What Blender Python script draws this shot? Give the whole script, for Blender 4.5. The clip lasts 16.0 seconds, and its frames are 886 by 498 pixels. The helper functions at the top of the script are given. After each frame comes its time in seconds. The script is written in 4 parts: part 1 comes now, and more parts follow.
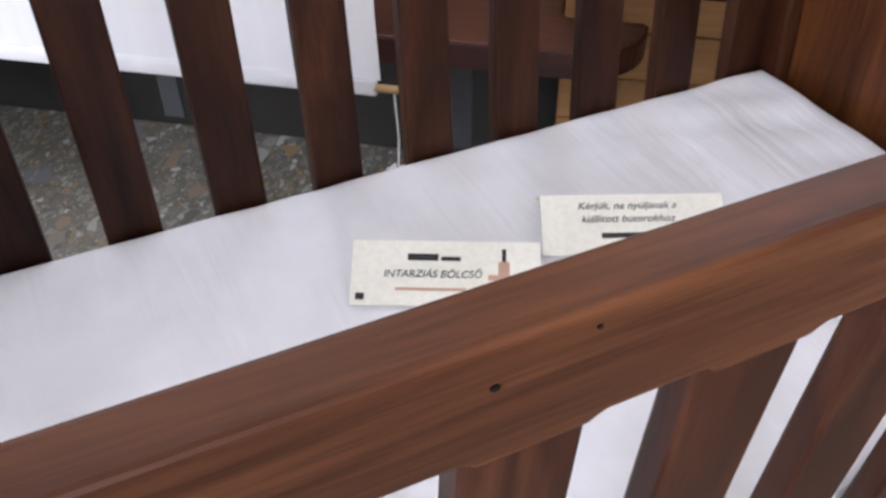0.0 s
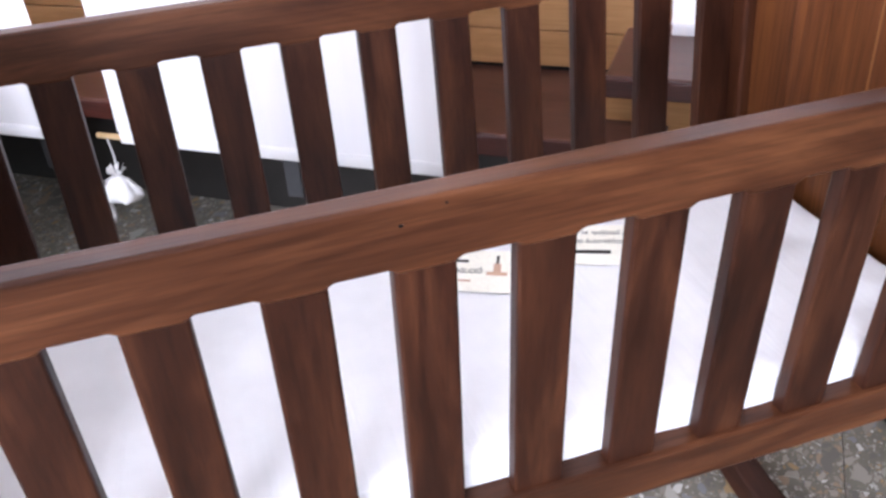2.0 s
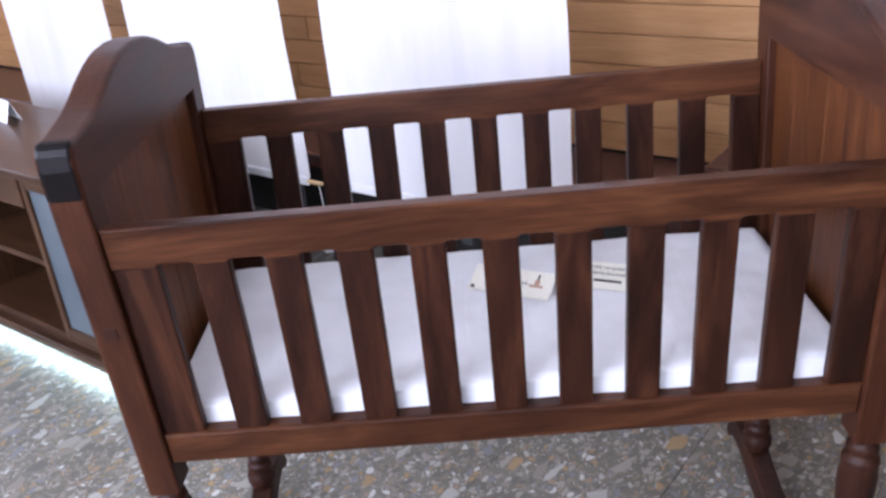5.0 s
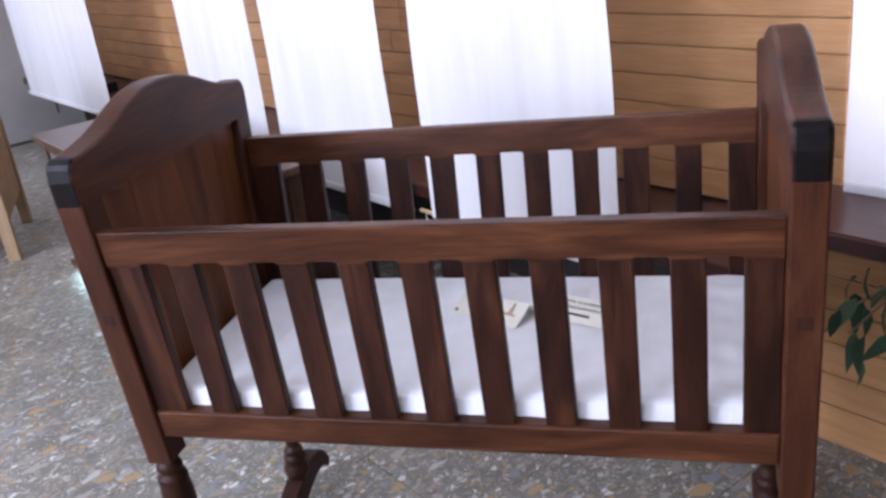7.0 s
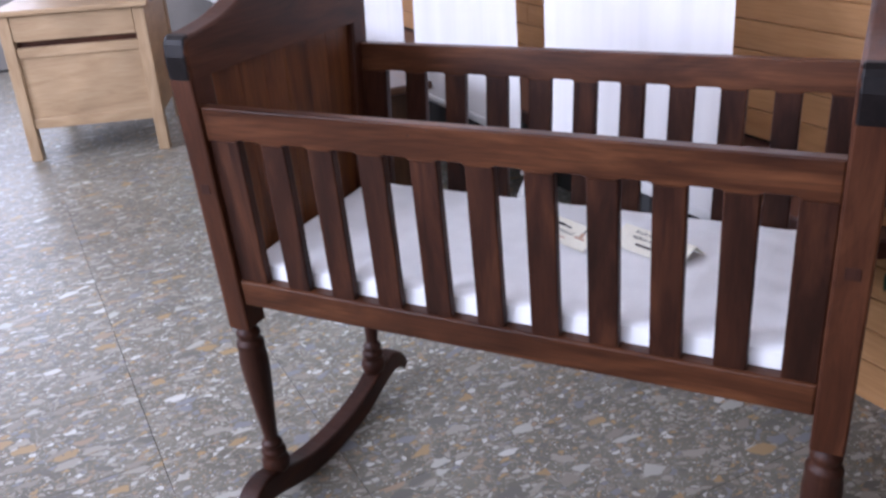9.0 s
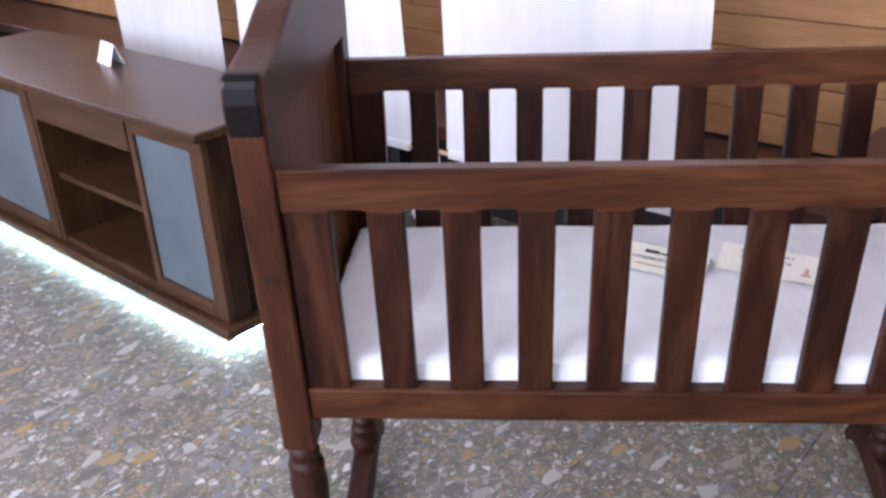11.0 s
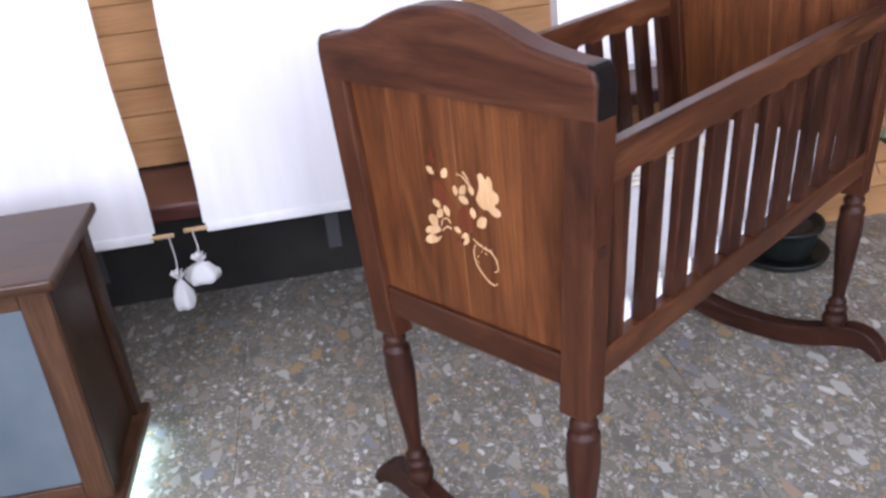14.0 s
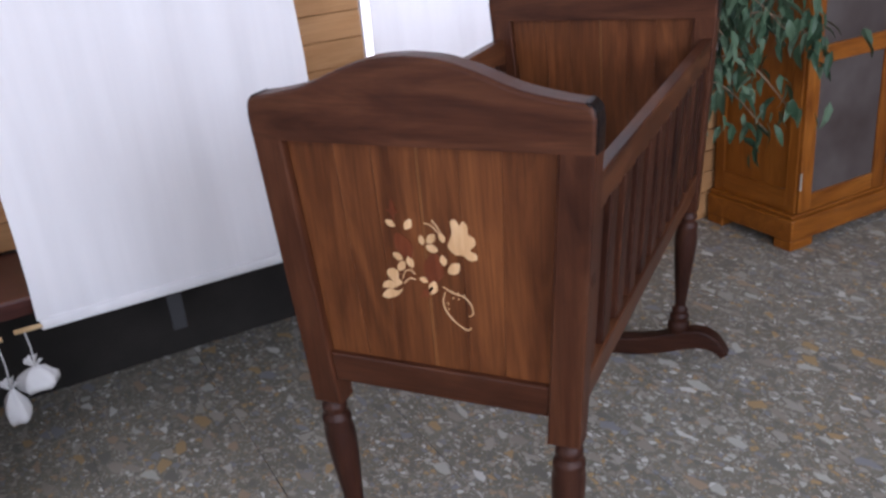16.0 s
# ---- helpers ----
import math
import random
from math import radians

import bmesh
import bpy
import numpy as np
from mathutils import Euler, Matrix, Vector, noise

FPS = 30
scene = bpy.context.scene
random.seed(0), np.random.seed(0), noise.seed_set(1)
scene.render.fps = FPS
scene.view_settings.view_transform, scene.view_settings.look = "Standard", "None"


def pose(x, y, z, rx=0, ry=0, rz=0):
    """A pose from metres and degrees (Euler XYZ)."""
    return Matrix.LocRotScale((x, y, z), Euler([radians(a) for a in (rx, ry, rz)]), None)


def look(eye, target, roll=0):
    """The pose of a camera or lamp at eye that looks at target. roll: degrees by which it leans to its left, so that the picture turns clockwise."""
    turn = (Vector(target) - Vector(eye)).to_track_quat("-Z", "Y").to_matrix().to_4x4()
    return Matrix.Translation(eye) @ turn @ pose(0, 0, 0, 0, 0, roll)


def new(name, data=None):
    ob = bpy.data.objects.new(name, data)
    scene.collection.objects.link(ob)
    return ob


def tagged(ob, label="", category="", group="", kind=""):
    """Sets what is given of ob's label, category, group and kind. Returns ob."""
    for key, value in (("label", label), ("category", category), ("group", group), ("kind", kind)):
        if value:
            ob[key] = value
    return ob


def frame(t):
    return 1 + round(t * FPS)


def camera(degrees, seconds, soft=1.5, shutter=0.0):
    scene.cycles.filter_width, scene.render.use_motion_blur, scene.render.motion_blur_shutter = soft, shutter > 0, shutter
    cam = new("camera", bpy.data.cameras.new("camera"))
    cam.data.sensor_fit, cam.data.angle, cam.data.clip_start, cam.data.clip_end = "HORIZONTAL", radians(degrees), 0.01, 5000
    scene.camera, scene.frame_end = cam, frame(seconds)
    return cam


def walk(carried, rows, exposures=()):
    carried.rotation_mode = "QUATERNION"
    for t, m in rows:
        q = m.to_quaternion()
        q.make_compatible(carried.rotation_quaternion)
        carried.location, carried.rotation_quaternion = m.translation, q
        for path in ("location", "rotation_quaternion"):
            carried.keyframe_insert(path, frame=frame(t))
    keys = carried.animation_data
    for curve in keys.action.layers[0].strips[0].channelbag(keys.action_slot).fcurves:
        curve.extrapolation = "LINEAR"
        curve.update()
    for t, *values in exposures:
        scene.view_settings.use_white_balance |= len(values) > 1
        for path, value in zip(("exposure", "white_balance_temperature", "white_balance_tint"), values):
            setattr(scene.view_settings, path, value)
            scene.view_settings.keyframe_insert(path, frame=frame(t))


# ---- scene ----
cam = camera(53.3, 16.0, soft=2.8)
PATH = [
    (0, (-0.17, -0.381, 0.975), (0.464, 1.006, -0.32), -0.6),
    (0.5, (-0.219, -0.462, 1.002), (0.463, 0.958, -0.229), 0.4),
    (1, (-0.229, -0.521, 1.03), (0.41, 0.953, -0.162), -0.9),
    (1.5, (-0.217, -0.597, 1.06), (0.336, 0.942, -0.091), -2.7),
    (2, (-0.196, -0.703, 1.075), (0.256, 0.926, 0.006), -4.1),
    (2.5, (-0.192, -0.802, 1.106), (0.206, 0.873, 0.088), -3.5),
    (3, (-0.186, -0.893, 1.131), (0.149, 0.833, 0.18), -3.5),
    (3.5, (-0.178, -0.98, 1.145), (0.085, 0.786, 0.241), -3.6),
    (4, (-0.163, -1.059, 1.183), (0.018, 0.715, 0.278), -3.8),
    (6.5, (0.275, -1.245, 1.202), (-0.186, 0.554, 0.459), -7.9),
    (7, (0.354, -1.241, 1.197), (-0.193, 0.535, 0.458), -7.5),
    (7.5, (0.477, -1.235, 1.173), (-0.245, 0.466, 0.408), -6.8),
    (8, (0.523, -1.258, 1.166), (-0.296, 0.381, 0.364), -5.3),
    (8.5, (0.522, -1.282, 1.155), (-0.356, 0.32, 0.341), -3.9),
    (11, (-0.192, -1.146, 1.165), (-0.352, 0.64, 0.279), -2.5),
    (11.5, (-0.384, -1.127, 1.168), (-0.319, 0.675, 0.302), -3.3),
    (12, (-0.591, -1.077, 1.169), (-0.287, 0.702, 0.307), -4.6),
    (12.5, (-0.775, -0.996, 1.171), (-0.233, 0.725, 0.31), -5.9),
    (13, (-0.961, -0.96, 1.188), (-0.177, 0.655, 0.306), -6.4),
    (13.5, (-1.16, -0.911, 1.175), (-0.138, 0.559, 0.285), -6.3),
    (14, (-1.315, -0.856, 1.19), (-0.09, 0.474, 0.335), -6.6),
    (14.5, (-1.454, -0.775, 1.216), (-0.045, 0.388, 0.403), -5.9),
    (15, (-1.583, -0.69, 1.227), (-0.023, 0.291, 0.451), -4.4),
    (15.5, (-1.598, -0.638, 1.225), (0.023, 0.242, 0.451), -4.6),
    (16, (-1.522, -0.549, 1.205), (0.121, 0.274, 0.414), -5.4),
]
STOPS = [(0, 0.3), (0.8, 0.35), (1.7, 0.65), (2.3, 0.7), (3.0, 0.4), (4.2, 0.2), (6.5, 0.0), (8.5, 0.0), (11, 0.05), (12, 0.15), (13, 0.18), (13.5, 0.2), (14.3, 0.1), (14.8, -0.25), (15.3, -0.6), (16, -0.5)]
TINTS = [(0, 6500, 14), (1, 6700, 15), (3, 6000, 20), (8.5, 6000, 20), (11, 6200, 22), (13, 6700, 27), (14.3, 6100, 18), (16, 6250, 17)]


def between(rows, t, column):
    """A column of rows that begin with their time, at a time between them."""
    for a, b in zip(rows, rows[1:]):
        if a[0] <= t <= b[0]:
            return a[column] + (b[column] - a[column]) * (t - a[0]) / (b[0] - a[0])
    return rows[-1][column]


EXPOSURE = [(t, s, between(TINTS, t, 1), between(TINTS, t, 2)) for t, s in STOPS]
walk(cam, [(t, look(eye, target, roll)) for t, eye, target, roll in PATH], EXPOSURE)

# ---- world and light ----
ROOM = -36.5                      # turn of the room against the cradle
world = bpy.data.worlds.new("world")
scene.world = world
world.use_nodes = True
wn = world.node_tree.nodes
sky = wn.new("ShaderNodeTexSky")
sky.sky_type, sky.sun_disc = "NISHITA", False
sky.sun_elevation, sky.sun_rotation = radians(40), radians(30)
wn["Background"].inputs["Strength"].default_value = 0.12
world.node_tree.links.new(sky.outputs["Color"], wn["Background"].inputs["Color"])


def room(x, y, z=0.0, rz=0.0):
    """A pose in the room's own axes: x along the window wall, y towards it."""
    return pose(0, 0, 0, 0, 0, ROOM) @ pose(x, y, z, 0, 0, rz)


def window_light(x, y, z, w, h, rz, watts, colour):
    lamp = bpy.data.lights.new("window_light", "AREA")
    lamp.shape, lamp.size, lamp.size_y, lamp.energy, lamp.color = "RECTANGLE", w, h, watts, colour
    ob = new("window_light", lamp)
    ob.matrix_world = room(x, y, z, rz) @ pose(0, 0, 0, 90, 0, 0)
    return ob


DAY = (0.90, 0.89, 1.0)
COOL = (0.80, 0.86, 1.0)
# behind the blinds: unseen high windows added for back light, and the bay window
for cx, w in ((-0.56, 0.6), (-1.38, 0.6), (-2.13, 0.55), (-4.3, 0.95)):
    window_light(cx, 1.17, 1.9, w, 1.0, 180, 10.5 * w / 0.6, DAY)
window_light(0.85, 1.17, 1.5, 1.4, 1.9, 180, 45, DAY)
# the tall windows on the side that the camera has at its back, and at the far left
for cx, watts in ((-2.2, 165), (0.2, 140), (2.4, 60)):
    window_light(cx, -3.62, 1.75, 1.5, 1.6, 0, watts, COOL)
window_light(-5.42, -1.2, 1.45, 1.6, 1.9, -90, 60, COOL)


# ---- materials ----
def material(name, rough=0.5, metal=0.0, coat=0.0):
    m = bpy.data.materials.new(name)
    m.use_nodes = True
    b = m.node_tree.nodes["Principled BSDF"]
    b.inputs["Roughness"].default_value, b.inputs["Metallic"].default_value = rough, metal
    b.inputs["Coat Weight"].default_value = coat
    b.inputs["Coat Roughness"].default_value = 0.25
    b.inputs["Specular IOR Level"].default_value = 0.18
    return m, m.node_tree.nodes, m.node_tree.links, b


def ramp(nodes, stops, interpolation="LINEAR"):
    r = nodes.new("ShaderNodeValToRGB")
    r.color_ramp.interpolation = interpolation
    e = r.color_ramp.elements
    while len(e) < len(stops):
        e.new(0.5)
    for k, (p, c) in zip(e, stops):
        k.position, k.color = p, (*c, 1)
    return r


def coords(nodes, links, scale, by_object=True):
    """Object coordinates, scaled, shifted by a random step for each object."""
    tc, mp = nodes.new("ShaderNodeTexCoord"), nodes.new("ShaderNodeMapping")
    mp.inputs["Scale"].default_value = scale
    if by_object:
        info, mul, add = nodes.new("ShaderNodeObjectInfo"), nodes.new("ShaderNodeMath"), nodes.new("ShaderNodeVectorMath")
        mul.operation, mul.inputs[1].default_value = "MULTIPLY", 7.0
        links.new(info.outputs["Random"], mul.inputs[0])
        links.new(tc.outputs["Object"], add.inputs[0])
        links.new(mul.outputs[0], add.inputs[1])
        links.new(add.outputs[0], mp.inputs["Vector"])
    else:
        links.new(tc.outputs["Object"], mp.inputs["Vector"])
    return mp


def noise_node(nodes, links, mp, scale, detail=4.0, rough=0.55, distort=0.0):
    n = nodes.new("ShaderNodeTexNoise")
    n.inputs["Scale"].default_value, n.inputs["Detail"].default_value = scale, detail
    n.inputs["Roughness"].default_value, n.inputs["Distortion"].default_value = rough, distort
    links.new(mp.outputs[0], n.inputs["Vector"])
    return n


def mix(nodes, links, kind, fac, a, b):
    m = nodes.new("ShaderNodeMix")
    m.data_type, m.blend_type = "RGBA", kind
    for sock, v in ((m.inputs[0], fac), (m.inputs[6], a), (m.inputs[7], b)):
        if isinstance(v, (int, float)):
            sock.default_value = v
        elif isinstance(v, tuple):
            sock.default_value = (*v, 1)
        else:
            links.new(v, sock)
    return m.outputs[2]


def bump(nodes, links, b, height, strength, distance=0.002):
    n = nodes.new("ShaderNodeBump")
    n.inputs["Strength"].default_value, n.inputs["Distance"].default_value = strength, distance
    links.new(height, n.inputs["Height"])
    links.new(n.outputs[0], b.inputs["Normal"])


def wood(name, dark, mid, light, axis, rough=0.42, coat=0.0, grain=1.0, streak=0.5):
    """Planed wood: wide figure and fine pores drawn out along an axis."""
    m, nodes, links, b = material(name, rough, 0.0, coat)
    wide = [9.0, 9.0, 9.0]
    wide[axis] = 1.5
    fine = [90.0, 90.0, 90.0]
    fine[axis] = 3.5
    figure = noise_node(nodes, links, coords(nodes, links, wide), 2.0 * grain, 5.0, 0.6, 1.2)
    pores = noise_node(nodes, links, coords(nodes, links, fine), 3.0 * grain, 3.0, 0.6, 0.3)
    tone = ramp(nodes, ((0.28, dark), (0.5, mid), (0.74, light)))
    links.new(figure.outputs["Fac"], tone.inputs["Fac"])
    pore = ramp(nodes, ((0.36, (0.45, 0.42, 0.4)), (0.56, (1, 1, 1))))
    links.new(pores.outputs["Fac"], pore.inputs["Fac"])
    colour = mix(nodes, links, "MULTIPLY", streak, tone.outputs["Color"], pore.outputs["Color"])
    cloud = noise_node(nodes, links, coords(nodes, links, (2.5, 2.5, 2.5)), 1.6, 2.0)
    shade = ramp(nodes, ((0.3, (0.78, 0.76, 0.74)), (0.7, (1.12, 1.1, 1.08))))
    links.new(cloud.outputs["Fac"], shade.inputs["Fac"])
    links.new(mix(nodes, links, "MULTIPLY", 0.8, colour, shade.outputs["Color"]), b.inputs["Base Color"])
    gloss = nodes.new("ShaderNodeMapRange")
    gloss.inputs["To Min"].default_value, gloss.inputs["To Max"].default_value = rough - 0.08, rough + 0.12
    links.new(figure.outputs["Fac"], gloss.inputs["Value"])
    links.new(gloss.outputs[0], b.inputs["Roughness"])
    bump(nodes, links, b, pores.outputs["Fac"], 0.18, 0.001)
    return m


def painted(name, colour, rough=0.6, vary=0.12, scale=3.0, relief=0.1):
    m, nodes, links, b = material(name, rough)
    mp = coords(nodes, links, (1, 1, 1), False)
    big, small = noise_node(nodes, links, mp, scale, 5.0), noise_node(nodes, links, mp, scale * 30, 3.0)
    tone = ramp(nodes, ((0.3, tuple(c * (1 - vary) for c in colour)), (0.7, tuple(c * (1 + vary) for c in colour))))
    links.new(big.outputs["Fac"], tone.inputs["Fac"])
    speck = ramp(nodes, ((0.35, (0.9, 0.9, 0.9)), (0.6, (1, 1, 1))))
    links.new(small.outputs["Fac"], speck.inputs["Fac"])
    links.new(mix(nodes, links, "MULTIPLY", 0.7, tone.outputs["Color"], speck.outputs["Color"]), b.inputs["Base Color"])
    bump(nodes, links, b, small.outputs["Fac"], relief, 0.002)
    return m


# one walnut: shade on the slats and light on the rails are in the colours
WALNUT_SHADED = ((0.012, 0.0038, 0.0020), (0.034, 0.0105, 0.0050), (0.078, 0.0265, 0.0110))
walnut_z = wood("walnut_slat_shaded", *WALNUT_SHADED, 2)
RAIL_LIT = ((0.026, 0.0084, 0.0040), (0.068, 0.0230, 0.0095), (0.138, 0.052, 0.0205))
walnut_x = wood("walnut_rail_lit", *RAIL_LIT, 0, 0.34)
FRAME = ((0.026, 0.0080, 0.0038), (0.058, 0.0185, 0.0080), (0.100, 0.036, 0.0150))
walnut_y, walnut_post = (wood(f"walnut_frame_{'xyz'[a]}", *FRAME, a, 0.40, 0.0, 1.0, 0.4) for a in (1, 2))
walnut_dark = wood("walnut_leg", (0.014, 0.0050, 0.0032), (0.034, 0.0115, 0.0065), (0.06, 0.022, 0.011), 2)
rocker_wood = wood("walnut_rocker", (0.014, 0.0050, 0.0032), (0.034, 0.0115, 0.0065), (0.06, 0.022, 0.011), 1)
panel_wood = wood("panel_wood", (0.052, 0.0150, 0.0052), (0.104, 0.0335, 0.0105), (0.170, 0.058, 0.0170), 2, 0.40, 0.0, 0.8)
panel_pale = wood("panel_wood_pale", (0.12, 0.044, 0.013), (0.18, 0.070, 0.022), (0.24, 0.105, 0.034), 2, 0.42, 0.05)
end_grain = wood("end_grain", (0.004, 0.003, 0.003), (0.006, 0.004, 0.004), (0.010, 0.007, 0.007), 1, 0.30, 0.0, 3.0)
inlay_pale = wood("inlay_maple", (0.46, 0.26, 0.115), (0.58, 0.36, 0.18), (0.68, 0.46, 0.26), 2, 0.4, 0.15, 2.0, 0.25)
inlay_rose = wood("inlay_cherry", (0.10, 0.024, 0.009), (0.14, 0.034, 0.012), (0.18, 0.05, 0.019), 2, 0.4, 0.15, 2.0, 0.3)
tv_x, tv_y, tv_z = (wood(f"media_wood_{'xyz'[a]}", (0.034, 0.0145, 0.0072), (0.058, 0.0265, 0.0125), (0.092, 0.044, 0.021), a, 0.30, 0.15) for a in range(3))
# darker copy of the media wood: shade of side, back and feet put into colour
tv_shaded = wood("media_wood_shaded", (0.017, 0.0070, 0.0033), (0.031, 0.0138, 0.0064), (0.052, 0.024, 0.0108), 2, 0.36, 0.1)
cherry_x, cherry_y, cherry_z = (wood(f"cherry_{'xyz'[a]}", (0.150, 0.042, 0.005), (0.225, 0.070, 0.008), (0.30, 0.105, 0.015), a, 0.38, 0.12) for a in range(3))
pine_x, pine_y, pine_z = (wood(f"pine_{'xyz'[a]}", (0.31, 0.205, 0.115), (0.38, 0.26, 0.15), (0.44, 0.315, 0.19), a, 0.5, 0.1, 1.0, 0.25) for a in range(3))
shelf_wood = wood("shelf_wood", (0.060, 0.024, 0.018), (0.085, 0.036, 0.027), (0.115, 0.052, 0.04), 0, 0.32, 0.3)
shelf_edge = wood("shelf_edge", (0.03, 0.008, 0.006), (0.05, 0.013, 0.009), (0.07, 0.02, 0.014), 0, 0.35, 0.3)
board_wood = wood("siding_wood", (0.33, 0.168, 0.068), (0.39, 0.206, 0.086), (0.44, 0.245, 0.11), 0, 0.55, 0.05, 0.8, 0.25)
dowel_wood = wood("dowel_wood", (0.5, 0.33, 0.16), (0.6, 0.42, 0.22), (0.68, 0.5, 0.3), 0, 0.55, 0.0)
plaster = painted("plaster", (0.30, 0.28, 0.26), 0.8)
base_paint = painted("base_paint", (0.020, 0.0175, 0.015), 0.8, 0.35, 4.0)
ceiling_paint = painted("ceiling_paint", (0.72, 0.72, 0.70), 0.85, 0.05)
frame_paint = painted("frame_paint", (0.50, 0.51, 0.52), 0.45, 0.06)
bracket_paint = painted("bracket_paint", (0.045, 0.045, 0.046), 0.5)
card_paper = painted("card_paper", (0.86, 0.82, 0.69), 0.8, 0.03, 8.0, 0.02)
ink = painted("ink", (0.05, 0.045, 0.04), 0.7)
ink_red = painted("ink_red", (0.60, 0.38, 0.26), 0.7)
black_plastic = painted("black_plastic", (0.012, 0.012, 0.013), 0.35)
pot_glaze = painted("pot_glaze", (0.012, 0.014, 0.012), 0.4, 0.3, 12.0)
soil = painted("soil", (0.03, 0.021, 0.015), 0.95, 0.4, 20.0, 0.6)
bark = painted("bark", (0.16, 0.11, 0.07), 0.85, 0.3, 20.0, 0.4)
steel = painted("hinge_metal", (0.34, 0.30, 0.24), 0.35)


def terrazzo():
    """Cement floor with broken stone of three sizes in it, ground smooth."""
    m, nodes, links, b = material("terrazzo", 0.4)
    ground = coords(nodes, links, (1, 1, 1))
    place = nodes.new("ShaderNodeNewGeometry")
    wobble = noise_node(nodes, links, ground, 26.0, 3.0)
    warp = nodes.new("ShaderNodeVectorMath")
    warp.operation = "MULTIPLY_ADD"
    links.new(wobble.outputs["Color"], warp.inputs[0])
    warp.inputs[1].default_value = (0.022, 0.022, 0.0)
    links.new(ground.outputs[0], warp.inputs[2])
    matrix = noise_node(nodes, links, ground, 5.0, 6.0, 0.7)
    cement = ramp(nodes, ((0.3, (0.132, 0.120, 0.094)), (0.7, (0.216, 0.200, 0.160))))
    links.new(matrix.outputs["Fac"], cement.inputs["Fac"])
    colour = cement.outputs["Color"]
    stones = ((0.0, (0.15, 0.14, 0.12)), (0.18, (0.31, 0.29, 0.245)), (0.40, (0.25, 0.225, 0.185)), (0.55, (0.34, 0.235, 0.12)),
              (0.63, (0.40, 0.39, 0.345)), (0.76, (0.21, 0.213, 0.22)), (0.86, (0.30, 0.225, 0.155)), (0.94, (0.53, 0.52, 0.48)))
    for scale, size, share, stretch in ((200.0, 0.38, 0.60, 1.0), (80.0, 0.36, 0.54, 0.70), (36.0, 0.30, 0.76, 0.55)):
        mp = nodes.new("ShaderNodeMapping")
        mp.inputs["Scale"].default_value = (1.0, stretch, 0.0)
        mp.inputs["Rotation"].default_value = (0, 0, scale)
        mp.inputs["Location"].default_value = (scale, scale * 0.37, 0)
        links.new(warp.outputs[0], mp.inputs["Vector"])
        cell, edge = nodes.new("ShaderNodeTexVoronoi"), nodes.new("ShaderNodeTexVoronoi")
        edge.feature = "DISTANCE_TO_EDGE"
        for v in (cell, edge):
            v.voronoi_dimensions = "2D"
            v.inputs["Scale"].default_value = scale
            links.new(mp.outputs[0], v.inputs["Vector"])
        split = nodes.new("ShaderNodeSeparateColor")
        links.new(cell.outputs["Color"], split.inputs[0])
        here, inside, both = (nodes.new("ShaderNodeMath") for _ in range(3))
        here.operation, here.inputs[1].default_value = "GREATER_THAN", share
        links.new(split.outputs[0], here.inputs[0])
        inside.operation, inside.inputs[1].default_value = "GREATER_THAN", 0.06 + 0.2 * (1 - size) * 0.5
        links.new(edge.outputs["Distance"], inside.inputs[0])
        both.operation = "MULTIPLY"
        links.new(here.outputs[0], both.inputs[0])
        links.new(inside.outputs[0], both.inputs[1])
        stone = ramp(nodes, stones, "CONSTANT")
        links.new(split.outputs[1], stone.inputs["Fac"])
        colour = mix(nodes, links, "MIX", both.outputs[0], colour, stone.outputs["Color"])
    stain = nodes.new("ShaderNodeTexNoise")
    stain.inputs["Scale"].default_value, stain.inputs["Detail"].default_value = 1.3, 4.0
    links.new(place.outputs["Position"], stain.inputs["Vector"])
    dirt = ramp(nodes, ((0.3, (0.74, 0.72, 0.70)), (0.65, (1.0, 1.0, 1.0))))
    links.new(stain.outputs["Fac"], dirt.inputs["Fac"])
    links.new(mix(nodes, links, "MULTIPLY", 0.8, colour, dirt.outputs["Color"]), b.inputs["Base Color"])
    gloss = nodes.new("ShaderNodeMapRange")
    gloss.inputs["To Min"].default_value, gloss.inputs["To Max"].default_value = 0.30, 0.52
    links.new(matrix.outputs["Fac"], gloss.inputs["Value"])
    links.new(gloss.outputs[0], b.inputs["Roughness"])
    bump(nodes, links, b, matrix.outputs["Fac"], 0.15, 0.002)
    return m


def cloth(name, colour, through_share, weave=900.0):
    m, nodes, links, b = material(name, 0.9)
    mp = coords(nodes, links, (1, 1, 1), False)
    streak_mp = coords(nodes, links, (6, 6, 0.5), False)
    threads, streak = noise_node(nodes, links, mp, weave, 2.0), noise_node(nodes, links, streak_mp, 2.2, 4.0)
    tone = ramp(nodes, ((0.3, tuple(c * 0.9 for c in colour)), (0.7, colour)))
    links.new(streak.outputs["Fac"], tone.inputs["Fac"])
    links.new(tone.outputs["Color"], b.inputs["Base Color"])
    bump(nodes, links, b, threads.outputs["Fac"], 0.2, 0.0005)
    if through_share:
        thin, both = nodes.new("ShaderNodeBsdfTranslucent"), nodes.new("ShaderNodeMixShader")
        links.new(tone.outputs["Color"], thin.inputs["Color"])
        both.inputs[0].default_value = through_share
        links.new(b.outputs[0], both.inputs[1])
        links.new(thin.outputs[0], both.inputs[2])
        links.new(both.outputs[0], nodes["Material Output"].inputs["Surface"])
    return m


